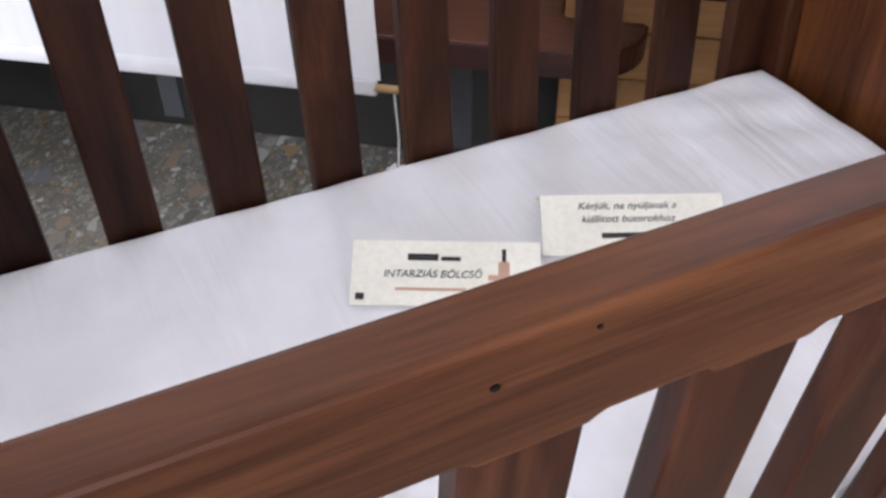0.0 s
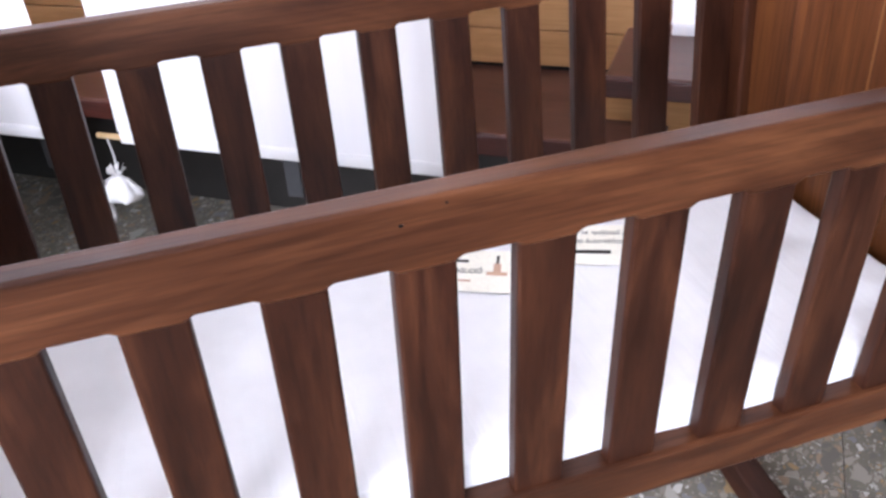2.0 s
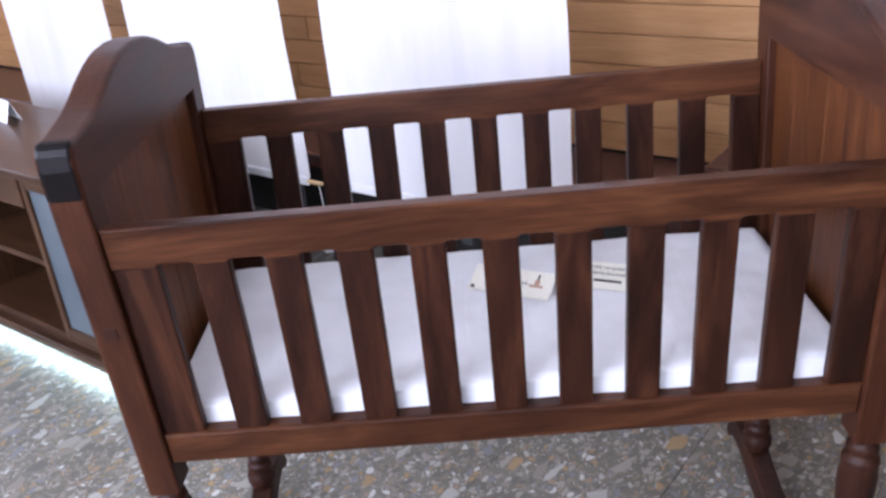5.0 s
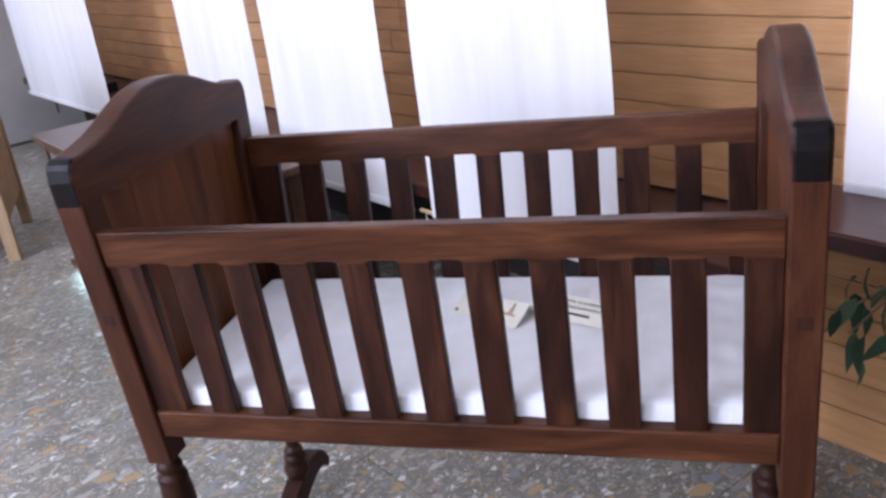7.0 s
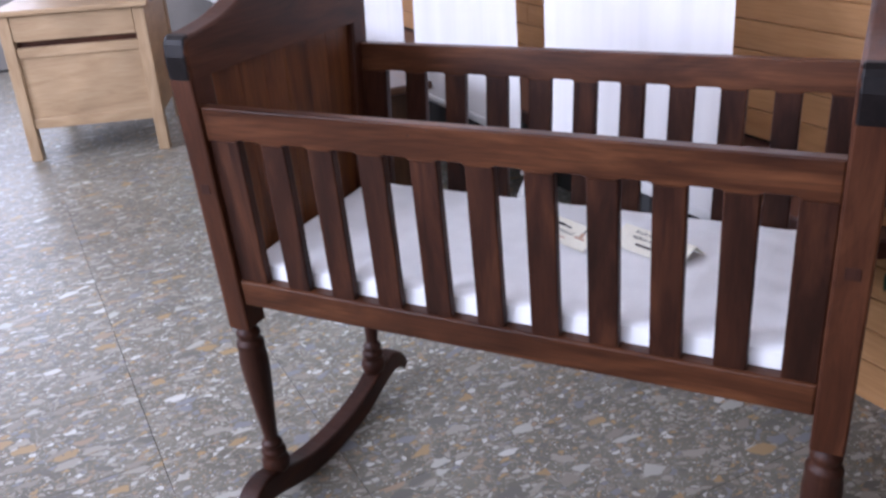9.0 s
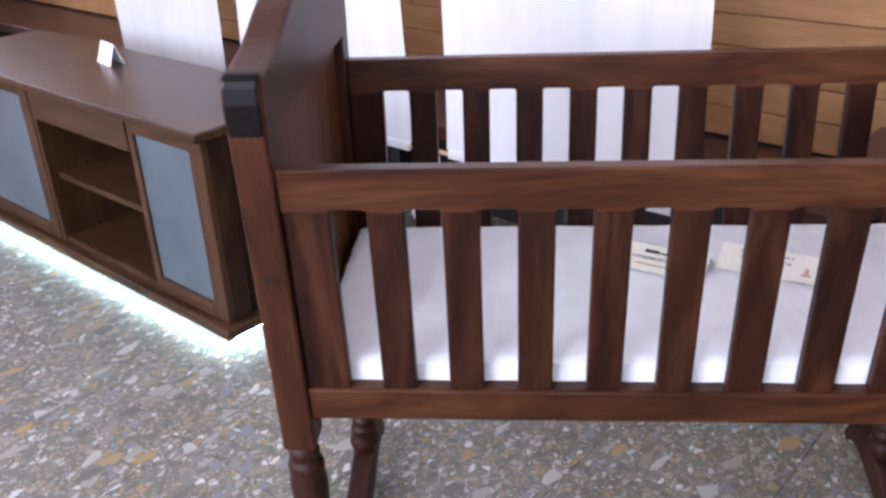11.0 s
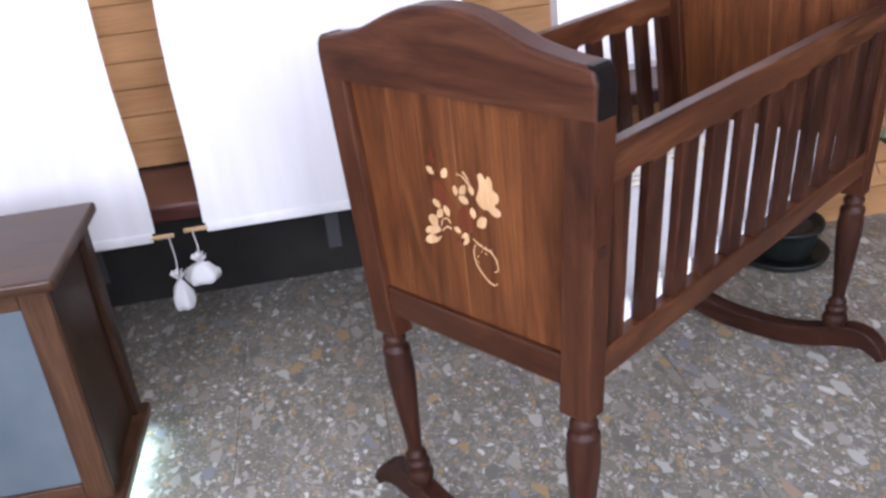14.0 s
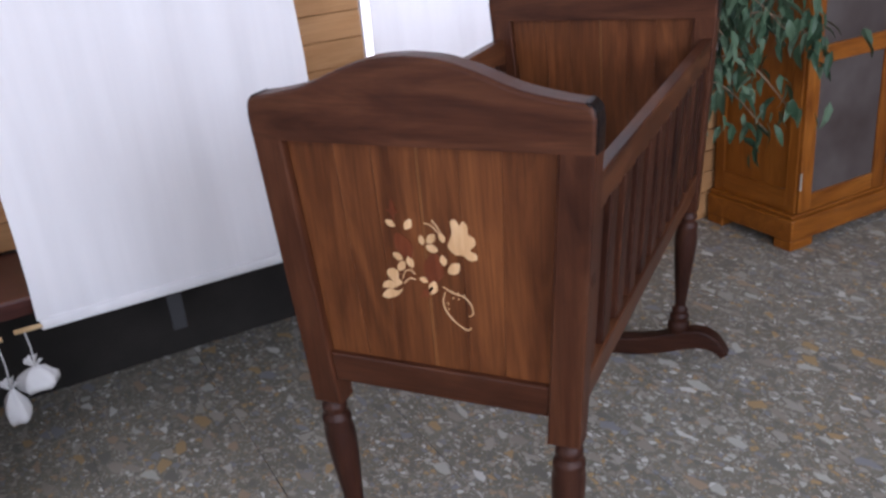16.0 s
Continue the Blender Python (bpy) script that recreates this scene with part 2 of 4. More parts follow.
floor_stone = terrazzo()
blind_cloth = cloth("blind_cloth", (0.86, 0.86, 0.86), 0.35)
sheet_cloth = cloth("sheet_cloth", (0.90, 0.90, 0.895), 0.0)
sheet_nodes, sheet_links = sheet_cloth.node_tree.nodes, sheet_cloth.node_tree.links
fold_mp = coords(sheet_nodes, sheet_links, (34, 4, 4), False)
fold_mp.inputs["Rotation"].default_value = (0, 0, radians(-24))
fold = noise_node(sheet_nodes, sheet_links, fold_mp, 1.0, 3.0, 0.5, 0.6)
fold_bump = sheet_nodes.new("ShaderNodeBump")
fold_bump.inputs["Strength"].default_value, fold_bump.inputs["Distance"].default_value = 0.5, 0.006
sheet_links.new(fold.outputs["Fac"], fold_bump.inputs["Height"])
sheet_links.new(fold_bump.outputs[0], sheet_nodes["Bump"].inputs["Normal"])
bag_cloth = cloth("bag_cloth", (0.64, 0.63, 0.61), 0.0)
grout = painted("grout", (0.05, 0.046, 0.042), 0.9)

frosted, fn, fl, fb = material("frosted_glass", 0.32)
fb.inputs["Base Color"].default_value = (0.16, 0.21, 0.26, 1)
fb.inputs["Coat Weight"].default_value = 0.25
f_noise = noise_node(fn, fl, coords(fn, fl, (1, 1, 1)), 5.0, 4.0)
f_tone = ramp(fn, ((0.3, (0.072, 0.092, 0.104)), (0.7, (0.105, 0.126, 0.138))))
fl.new(f_noise.outputs["Fac"], f_tone.inputs["Fac"])
fl.new(f_tone.outputs["Color"], fb.inputs["Base Color"])

smoked, sn, sl, sb = material("cabinet_glass", 0.12)
s_noise = noise_node(sn, sl, coords(sn, sl, (1, 1, 1)), 4.0, 3.0)
s_tone = ramp(sn, ((0.3, (0.045, 0.032, 0.028)), (0.7, (0.09, 0.075, 0.068))))
sl.new(s_noise.outputs["Fac"], s_tone.inputs["Fac"])
sl.new(s_tone.outputs["Color"], sb.inputs["Base Color"])

leaf_green, ln, ll, lb = material("leaf_green", 0.4)
l_info = ln.new("ShaderNodeObjectInfo")
l_tone = ramp(ln, ((0.0, (0.020, 0.044, 0.024)), (0.5, (0.042, 0.080, 0.042)), (1.0, (0.095, 0.140, 0.085))))
ll.new(l_info.outputs["Random"], l_tone.inputs["Fac"])
ll.new(l_tone.outputs["Color"], lb.inputs["Base Color"])

leaf_mixed, mn, ml, mb = material("leaf_mixed", 0.4)
m_geo = mn.new("ShaderNodeNewGeometry")
m_tone = ramp(mn, ((0.0, (0.020, 0.044, 0.024)), (0.5, (0.042, 0.080, 0.042)), (1.0, (0.105, 0.150, 0.095))))
ml.new(m_geo.outputs["Random Per Island"], m_tone.inputs["Fac"])
ml.new(m_tone.outputs["Color"], mb.inputs["Base Color"])

led, en, el, eb = material("led_strip", 0.5)
eb.inputs["Emission Color"].default_value = (0.62, 0.95, 1.0, 1)
eb.inputs["Emission Strength"].default_value = 33.0

glass, gn, gl, gb = material("window_glass", 0.02)
gb.inputs["Transmission Weight"].default_value = 1.0
gb.inputs["IOR"].default_value = 1.45


# ---- building blocks ----
def thing(name, m, label, category, group=""):
    ob = new(name)
    ob.empty_display_size = 0.1
    ob.matrix_world = m
    return tagged(ob, label, category, group)


def linked(name, bm, mat, smooth=False):
    bmesh.ops.recalc_face_normals(bm, faces=bm.faces)
    me = bpy.data.meshes.new(name)
    bm.to_mesh(me)
    bm.free()
    me.materials.append(mat)
    if smooth:
        me.shade_smooth()
    return me


def part(name, bm, mat, parent, label="", smooth=False, m=None):
    """One mesh object under a thing or under a part."""
    ob = new(name, bm if isinstance(bm, bpy.types.Mesh) else linked(name, bm, mat, smooth))
    ob.parent = parent
    if m is not None:
        ob.matrix_basis = m
    return tagged(ob, label)


def structure(name, bm, mat, label, category, m=None):
    ob = new(name, linked(name, bm, mat))
    ob.matrix_world = room(0, 0) if m is None else m
    return tagged(ob, label, category, kind="structure")


def box(x0, x1, y0, y1, z0, z1, bevel=0.0, bm=None, steps=2):
    bm = bm or bmesh.new()
    v = [bm.verts.new((x, y, z)) for x in (x0, x1) for y in (y0, y1) for z in (z0, z1)]
    faces = [bm.faces.new([v[i] for i in f]) for f in ((0, 1, 3, 2), (4, 6, 7, 5), (0, 4, 5, 1), (2, 3, 7, 6), (0, 2, 6, 4), (1, 5, 7, 3))]
    if bevel:
        edges = list({e for f in faces for e in f.edges})
        bmesh.ops.bevel(bm, geom=edges, offset=bevel, segments=steps, affect="EDGES", profile=0.5)
    return bm


def prism(outline, place, a, b, bevel=0.0, steps=2, keep=None):
    """A flat outline, pushed from a to b along the axis that place(p, q, depth) leaves for depth; keep(co) names corners left sharp."""
    bm = bmesh.new()
    lo, hi = ([bm.verts.new(place(p, q, d)) for p, q in outline] for d in (a, b))
    ends = [bm.faces.new(lo[::-1]), bm.faces.new(hi)]
    n = len(outline)
    for i in range(n):
        bm.faces.new((lo[i], lo[(i + 1) % n], hi[(i + 1) % n], hi[i]))
    bmesh.ops.recalc_face_normals(bm, faces=bm.faces)
    if bevel:
        rim = [e for e in {e for f in ends for e in f.edges} if not keep or not all(keep(v.co) for v in e.verts)]
        bmesh.ops.bevel(bm, geom=rim, offset=bevel, segments=steps, affect="EDGES", profile=0.5)
    return bm


def lathe(profile, seg=20, lean=lambda z: (0.0, 0.0)):
    """A turned piece from radii and heights; lean shifts its axis with height."""
    bm, rings = bmesh.new(), []
    for r, z in profile:
        dx, dy = lean(z)
        rings.append([bm.verts.new((dx + r * math.cos(2 * math.pi * i / seg), dy + r * math.sin(2 * math.pi * i / seg), z)) for i in range(seg)])
    for lo, hi in zip(rings, rings[1:]):
        for i in range(seg):
            bm.faces.new((lo[i], lo[(i + 1) % seg], hi[(i + 1) % seg], hi[i]))
    bm.faces.new(rings[0][::-1])
    bm.faces.new(rings[-1])
    return bm


def tube(points, radius, seg=6, bm=None):
    bm = bm or bmesh.new()
    rings = []
    for i, p in enumerate(points):
        p = Vector(p)
        d = (Vector(points[min(i + 1, len(points) - 1)]) - Vector(points[max(i - 1, 0)])).normalized()
        side = d.orthogonal().normalized() if abs(d.z) > 0.95 else d.cross(Vector((0, 0, 1))).normalized()
        up = side.cross(d)
        r = radius(i / (len(points) - 1)) if callable(radius) else radius
        rings.append([bm.verts.new(p + r * (math.cos(2 * math.pi * k / seg) * side + math.sin(2 * math.pi * k / seg) * up)) for k in range(seg)])
    for lo, hi in zip(rings, rings[1:]):
        for k in range(seg):
            bm.faces.new((lo[k], lo[(k + 1) % seg], hi[(k + 1) % seg], hi[k]))
    bm.faces.new(rings[0][::-1])
    bm.faces.new(rings[-1])
    return bm


def spline(points, steps=8, closed=False):
    """Points on a smooth curve through the given flat points."""
    out, n = [], len(points)
    for i in range(n if closed else n - 1):
        get = (lambda k: points[k % n]) if closed else (lambda k: points[min(max(k, 0), n - 1)])
        a, b, c, d = (Vector(get(i + k)) for k in (-1, 0, 1, 2))
        for s in range(steps):
            t = s / steps
            out.append(tuple(0.5 * (2 * b + (c - a) * t + (2 * a - 5 * b + 4 * c - d) * t * t + (3 * b - a - 3 * c + d) * t ** 3)))
    if not closed:
        out.append(tuple(points[-1]))
    return out


# ---- the room ----
def wall(name, boxes, mat, label):
    bm = bmesh.new()
    for b in boxes:
        box(*b, bm=bm)
    return structure(name, bm, mat, label, "wall")


top = 2.75
# high openings above the view, added to let light in behind the blinds
ADDED_WINDOWS = ((-4.80, -3.80), (-2.42, -1.84), (-1.69, -1.07), (-0.87, -0.25))
pieces, left = [(-5.4, 0.10, 1.0, 1.25, 0.42, 1.36), (-5.4, 0.10, 1.0, 1.25, 2.44, top)], -5.4
for a, b in ADDED_WINDOWS + ((0.10, 0.10),):
    pieces.append((left, a, 1.0, 1.25, 1.36, 2.44))
    left = b
wall_north = wall("wall_north", pieces, board_wood, "tall wall faced with tan horizontal wooden boards")
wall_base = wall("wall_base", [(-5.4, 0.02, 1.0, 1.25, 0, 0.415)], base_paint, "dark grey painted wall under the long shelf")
wall_bay = wall("wall_bay", [(0.02, 3.6, 0.785, 1.25, 0, 0.476), (1.62, 3.6, 0.95, 1.25, 0.476, top), (0.10, 1.62, 1.0, 1.25, 2.48, top)],
                board_wood, "tan boarded wall under the bay window")
wall_west = wall("wall_west", [(-5.65, -5.4, -3.6, -2.0, 0, top), (-5.65, -5.4, -0.4, 1.25, 0, top), (-5.65, -5.4, -2.0, -0.4, 0, 0.5), (-5.65, -5.4, -2.0, -0.4, 2.4, top)],
                 plaster, "pale plastered end wall with a window")
wall_east = wall("wall_east", [(3.6, 3.85, -3.6, 1.25, 0, top)], plaster, "pale plastered end wall")
south, left = [], -5.4
for a, b in ((-2.95, -1.45), (-0.55, 0.95), (1.65, 3.15)):
    south += [(left, a, -3.85, -3.6, 0, top), (a, b, -3.85, -3.6, 0, 0.9), (a, b, -3.85, -3.6, 2.6, top)]
    left = b
south += [(left, 3.6, -3.85, -3.6, 0, top)]
wall_south = wall("wall_south", south, plaster, "pale plastered long wall with three tall windows")
structure("ceiling", box(-5.65, 3.85, -3.85, 1.25, top, top + 0.2), ceiling_paint, "plain white ceiling", "ceiling")
ground = structure("ground", box(-60, 60, -60, 60, -0.35, -0.30), painted("ground_outside", (0.16, 0.17, 0.13), 0.9), "plain ground outside the building", "ground")
floor = structure("floor", box(-5.65, 3.85, -3.85, 1.25, -0.15, -0.004), grout, "worn terrazzo floor of square tiles with thin joints", "floor")


def window(name, x0, x1, z0, z1, y, rz, ox, label):
    """A painted frame with one pane, standing in its opening."""
    ob = tagged(new(name), label, "window", kind="structure")
    ob.matrix_world = room(ox[0], ox[1], 0, rz)
    w = 0.045
    for a in ((x0, x0 + w, z0, z1), (x1 - w, x1, z0, z1), (x0 + w, x1 - w, z0, z0 + w), (x0 + w, x1 - w, z1 - w, z1)):
        part("window_frame", box(a[0], a[1], y, y + 0.05, a[2], a[3], 0.004), frame_paint, ob)
    pane = part("pane", box(x0 + w, x1 - w, y + 0.02, y + 0.026, z0 + w, z1 - w), glass, ob)
    pane.visible_shadow = False
    return ob


for i, (p, q) in enumerate(ADDED_WINDOWS):
    window(f"window_{i + 6}", p, q, 1.36, 2.44, 1.08, 0, (0, 0), "unseen grey framed high window added to light a white blind")
window("window_1", 0.10, 1.62, 0.515, 2.48, 1.08, 0, (0, 0), "wide grey framed bay window behind a white blind")
for i, a in enumerate((-2.95, -0.55, 1.65)):
    window(f"window_{i + 2}", a, a + 1.5, 0.9, 2.6, 3.65, 180, (2 * a + 1.5, 0), "tall grey framed window")
window("window_5", -2.0, -0.4, 0.5, 2.4, 5.45, 90, (0, 0), "grey framed window in the end wall")

# the long shelf under the blinds, with a rounded end, and the sill of the bay window
outline = [(-5.39, 0.998), (-5.39, 0.672)] + [(0.045 + 0.09 * math.sin(a), 0.762 - 0.09 * math.cos(a)) for a in (radians(d) for d in range(0, 91, 10))] + [(0.135, 0.783), (0.018, 0.783), (0.018, 0.998)]
shelf = thing("wall_shelf", room(0, 0), "long dark brown wooden wall shelf with a rounded end", "shelf")
part("shelf_board", prism(outline, lambda p, q, d: (p, q, d), 0.385, 0.412, 0.004), shelf_wood, shelf)
lip = [(-5.39, 0.668), (-5.39, 0.676)] + [(0.045 + 0.086 * math.sin(a), 0.762 - 0.086 * math.cos(a)) for a in (radians(d) for d in range(0, 91, 10))] + [(0.131, 0.783), (0.139, 0.783)]
lip += [(0.045 + 0.094 * math.sin(a), 0.762 - 0.094 * math.cos(a)) for a in (radians(d) for d in range(90, -1, -10))]
part("edge_strip", prism(lip, lambda p, q, d: (p, q, d), 0.372, 0.409, 0.002), shelf_edge, shelf, "dark red edging strip")
for x in (-5.0, -4.2, -3.4, -2.65, -1.95, -1.22, -0.60, -0.12):
    bm = box(x - 0.018, x + 0.018, 0.73, 0.998, 0.355, 0.384, 0.003)
    box(x - 0.018, x + 0.018, 0.73, 0.736, 0.20, 0.36, 0.002, bm)
    part("bracket", bm, bracket_paint, shelf, "grey metal shelf bracket")
sill = thing("bay_sill", room(0, 0), "dark brown wooden sill under the bay window", "sill")
part("sill_board", prism([(0.03, 0.74), (3.59, 0.74), (3.59, 0.948), (1.615, 0.948), (1.615, 1.078), (0.105, 1.078), (0.105, 0.998), (0.03, 0.998)], lambda p, q, d: (p, q, d), 0.480, 0.507, 0.004), shelf_wood, sill)
part("edge_strip", box(0.03, 3.59, 0.733, 0.741, 0.470, 0.503, 0.002), shelf_edge, sill, "dark red edging strip")


# ---- blinds ----
def blind(x0, x1, z0, y, seed, category="blind", dowel=True, left_out=0.05, right_out=0.05, wavy=0.004):
    ob = thing("window_blind", room(0, y), "plain white cloth blind hanging in front of the wall", category, "blinds along the window wall")
    rng = random.Random(seed)
    ph = [rng.uniform(0, 6.28) for _ in range(6)]
    bm, nx, nz, rows = bmesh.new(), 40, 24, []
    for j in range(nz + 1):
        v = j / nz
        z = z0 + (2.6 - z0) * v
        row = []
        for i in range(nx + 1):
            s = i / nx
            x = x0 + (x1 - x0) * s
            side = (0.006 * math.sin(9 * v + ph[0]) + 0.004 * math.sin(23 * v + ph[1])) * (1 if dowel else 0.2)
            edge = side * (2 * abs(s - 0.5)) ** 4 * (1 if s > 0.5 else -1)
            fold = wavy * (math.sin(9 * s * math.pi + ph[2] + 1.5 * v) * 0.6 + math.sin(17 * s * math.pi + ph[3]) * 0.4) * (0.35 + 0.65 * v)
            row.append(bm.verts.new((x + edge, fold, z)))
        rows.append(row)
    for lo, hi in zip(rows, rows[1:]):
        for i in range(nx):
            bm.faces.new((lo[i], lo[i + 1], hi[i + 1], hi[i]))
    part("cloth", bm, blind_cloth, ob, smooth=True)
    bm = box(x0, x1, -0.006, 0.006, z0 - 0.024, z0 + 0.002, 0.005)
    part("hem", bm, blind_cloth, ob, "sewn white hem", smooth=True)
    if dowel:
        part("dowel", tube([(x0 - left_out, 0, z0 - 0.012), (x1 + right_out, 0, z0 - 0.012)], 0.006, 8), dowel_wood, ob, "thin pale wooden rod in the hem", True)
    part("head_rail", box(x0 - 0.02, x1 + 0.02, -0.02, 0.03, 2.6, 2.66, 0.004), frame_paint, ob)
    return ob


blind(-0.905, -0.215, 0.374, 0.615, 3, left_out=0.055, right_out=0.03)
blind(-1.720, -1.035, 0.370, 0.606, 4, left_out=0.03, right_out=0.05)
blind(-2.430, -1.825, 0.370, 0.612, 5, wavy=0.007)
blind(-5.050, -3.500, 0.370, 0.612, 6, wavy=0.012)
blind(0.115, 1.58, 0.525, 0.965, 7, dowel=False, wavy=0.003)


def hanging_bag(x, y, z_rod, drop, size, seed, squat):
    """A little knotted cloth bag on a string, tied to the end of a blind's rod."""
    ob = thing("cloth_bag", room(x, y), "small white knotted cloth bag hanging from a blind rod", "bag", "weights of the blinds")
    rng = random.Random(seed)
    zt = z_rod - drop
    part("string", tube([(0, 0, z_rod), (0.003, 0.002, z_rod - drop * 0.5), (0, 0, zt)], 0.0016, 5), bag_cloth, ob)
    bm = bmesh.new()
    bmesh.ops.create_icosphere(bm, subdivisions=3, radius=1)
    ph = [rng.uniform(0, 6.28) for _ in range(4)]
    for v in bm.verts:
        c = v.co.copy()
        a = math.atan2(c.y, c.x)
        w = (1 - c.z) * 0.5
        r = (0.25 + 0.85 * w ** 0.7) if not squat else (0.55 + 0.5 * w)
        r *= 1 + 0.14 * math.sin(5 * a + ph[0]) + 0.08 * math.sin(9 * a + ph[1] + 3 * c.z)
        v.co = (c.x * r * size * (1.25 if squat else 0.8), c.y * r * size * 0.8, zt - size * (0.8 if squat else 1.15) * (1 - c.z) + 0.006 * noise.noise(c * 3))
    part("bag", bm, bag_cloth, ob, smooth=True)
    bm = bmesh.new()
    for k in range(7):
        a = 2 * math.pi * k / 7 + ph[2]
        p = [bm.verts.new(q) for q in ((0, 0, zt - 0.006), (0.018 * math.cos(a - 0.35), 0.018 * math.sin(a - 0.35), zt + 0.022), (0.021 * math.cos(a + 0.3), 0.021 * math.sin(a + 0.3), zt + 0.014))]
        bm.faces.new(p)
    part("gathered_top", bm, bag_cloth, ob)
    return ob


hanging_bag(-0.998, 0.606, 0.355, 0.115, 0.040, 1, False)
hanging_bag(-0.940, 0.615, 0.358, 0.085, 0.040, 2, True)
hanging_bag(-0.192, 0.615, 0.358, 0.150, 0.036, 3, False)


# ---- the cradle ----
def lean_y(z):
    """How far the cradle's side stands out from its middle at a height."""
    return 0.227 + (z - 0.41) * 0.0745


cradle = thing("cradle", pose(0, 0, 0), "dark walnut rocking cradle with barred sides and a floral inlay", "cradle")
INNER, OUTER = 0.456, 0.500
END = lambda p, q, d: (d, p, q)     # an outline across the cradle, pushed along it


def cradle_end(sx):
    """One end: two posts, a curved head, a low rail and a boarded panel between them."""
    a, b = sorted((sx * INNER, sx * OUTER))
    for sy in (-1, 1):
        o, i = (lambda z: sy * lean_y(z)), (lambda z: sy * (lean_y(z) - 0.050))
        part("post", prism([(o(0.41), 0.41), (o(0.861), 0.861), (i(0.861), 0.861), (i(0.41), 0.41)], END, a, b, 0.004, keep=lambda co: co.z > 0.86), walnut_post, cradle)
        leg(sx, sy)
    rise = [(-0.2606, 0.861), (-0.2626, 0.896), (-0.2608, 0.913), (-0.252, 0.925), (-0.215, 0.931), (-0.16, 0.943), (-0.10, 0.966), (-0.05, 0.980), (0.0, 0.984)]
    crest = spline(rise, 4)
    crest = crest + [(-p, q) for p, q in crest[-2::-1]]
    head = part("headboard_crest", prism(crest, END, a - 0.0005, b + 0.0005, 0.006, 3, lambda co: co.z < 0.8615), walnut_y, cradle, "curved top board of the end")
    for sy in (-1, 1):
        cap = [(0.2560, 0.8605), (0.2612, 0.8605), (0.2634, 0.896), (0.2619, 0.9140), (0.2585, 0.9212), (0.2528, 0.9266), (0.2470, 0.9282), (0.2470, 0.9225), (0.2510, 0.9205), (0.2560, 0.912), (0.2580, 0.898)]
        part("end_grain_cap", prism([(sy * p, q) for p, q in cap], END, a + 0.0015, b - 0.0015, 0.004, 2), end_grain, head, "blackened end grain of the crest")
    low_y = lambda z: lean_y(z) - 0.050
    part("end_rail", prism([(-low_y(0.456), 0.456), (low_y(0.456), 0.456), (low_y(0.508), 0.508), (-low_y(0.508), 0.508)], END, a + 0.004, b - 0.004, 0.004), walnut_y, cradle)
    # panel of upright boards, recessed between the posts
    mid = sx * (INNER + OUTER) / 2
    panel = part("end_panel", prism([(-low_y(0.5) - 0.006, 0.5), (low_y(0.5) + 0.006, 0.5), (low_y(0.866) + 0.006, 0.868), (-low_y(0.866) - 0.006, 0.868)], END, mid - 0.006, mid + 0.006), panel_wood, cradle, "warm brown panel of upright boards")
    rng = random.Random(4 + sx)
    cuts = [-1.0, -0.62, -0.31, -0.02, 0.0, 0.34, 0.63, 1.0]
    for k, (s, e) in enumerate(zip(cuts, cuts[1:])):
        w0, w1 = low_y(0.506) - 0.001, low_y(0.862) - 0.001
        gap = 0.00025
        out = [(s * w0 + gap, 0.507), (e * w0 - gap, 0.507), (e * w1 - gap, 0.862), (s * w1 + gap, 0.862)]
        for side in (-1, 1):
            d = sorted((mid + side * 0.006, mid + side * (0.0085 + rng.uniform(-0.0002, 0.0002))))
            part("panel_board", prism(out, END, d[0], d[1], 0.0004, 1), panel_pale if k == 3 else panel_wood, panel)
    for sy in (-1, 1):
        for z in (0.679,):
            y = sy * lean_y(z)
            part("peg", box(mid - 0.009, mid + 0.009, min(y, y + sy * 0.0012), max(y, y + sy * 0.0012), z - 0.008, z + 0.008, 0.0004), walnut_dark, cradle, "dark square wooden peg")


LEG = [(0.0155, 0.412), (0.0155, 0.404), (0.0175, 0.402), (0.021, 0.396), (0.0215, 0.390), (0.018, 0.3835), (0.018, 0.381), (0.024, 0.376), (0.0255, 0.369), (0.0242, 0.361),
       (0.0262, 0.345), (0.0265, 0.325), (0.0248, 0.295), (0.0215, 0.255), (0.0178, 0.215), (0.0148, 0.180), (0.0132, 0.160), (0.0135, 0.152), (0.018, 0.149), (0.0205, 0.144),
       (0.0185, 0.139), (0.0175, 0.137), (0.0225, 0.132), (0.0242, 0.126), (0.0225, 0.120), (0.0205, 0.118), (0.0255, 0.110), (0.0275, 0.100), (0.0262, 0.090), (0.0225, 0.082), (0.019, 0.078)]


def leg(sx, sy):
    part("turned_leg", lathe([(r, z) for r, z in LEG], 20, lambda z: (sx * 0.478, sy * (0.188 + (z - 0.08) * 0.055))), walnut_dark, cradle, "turned dark baluster leg", True)


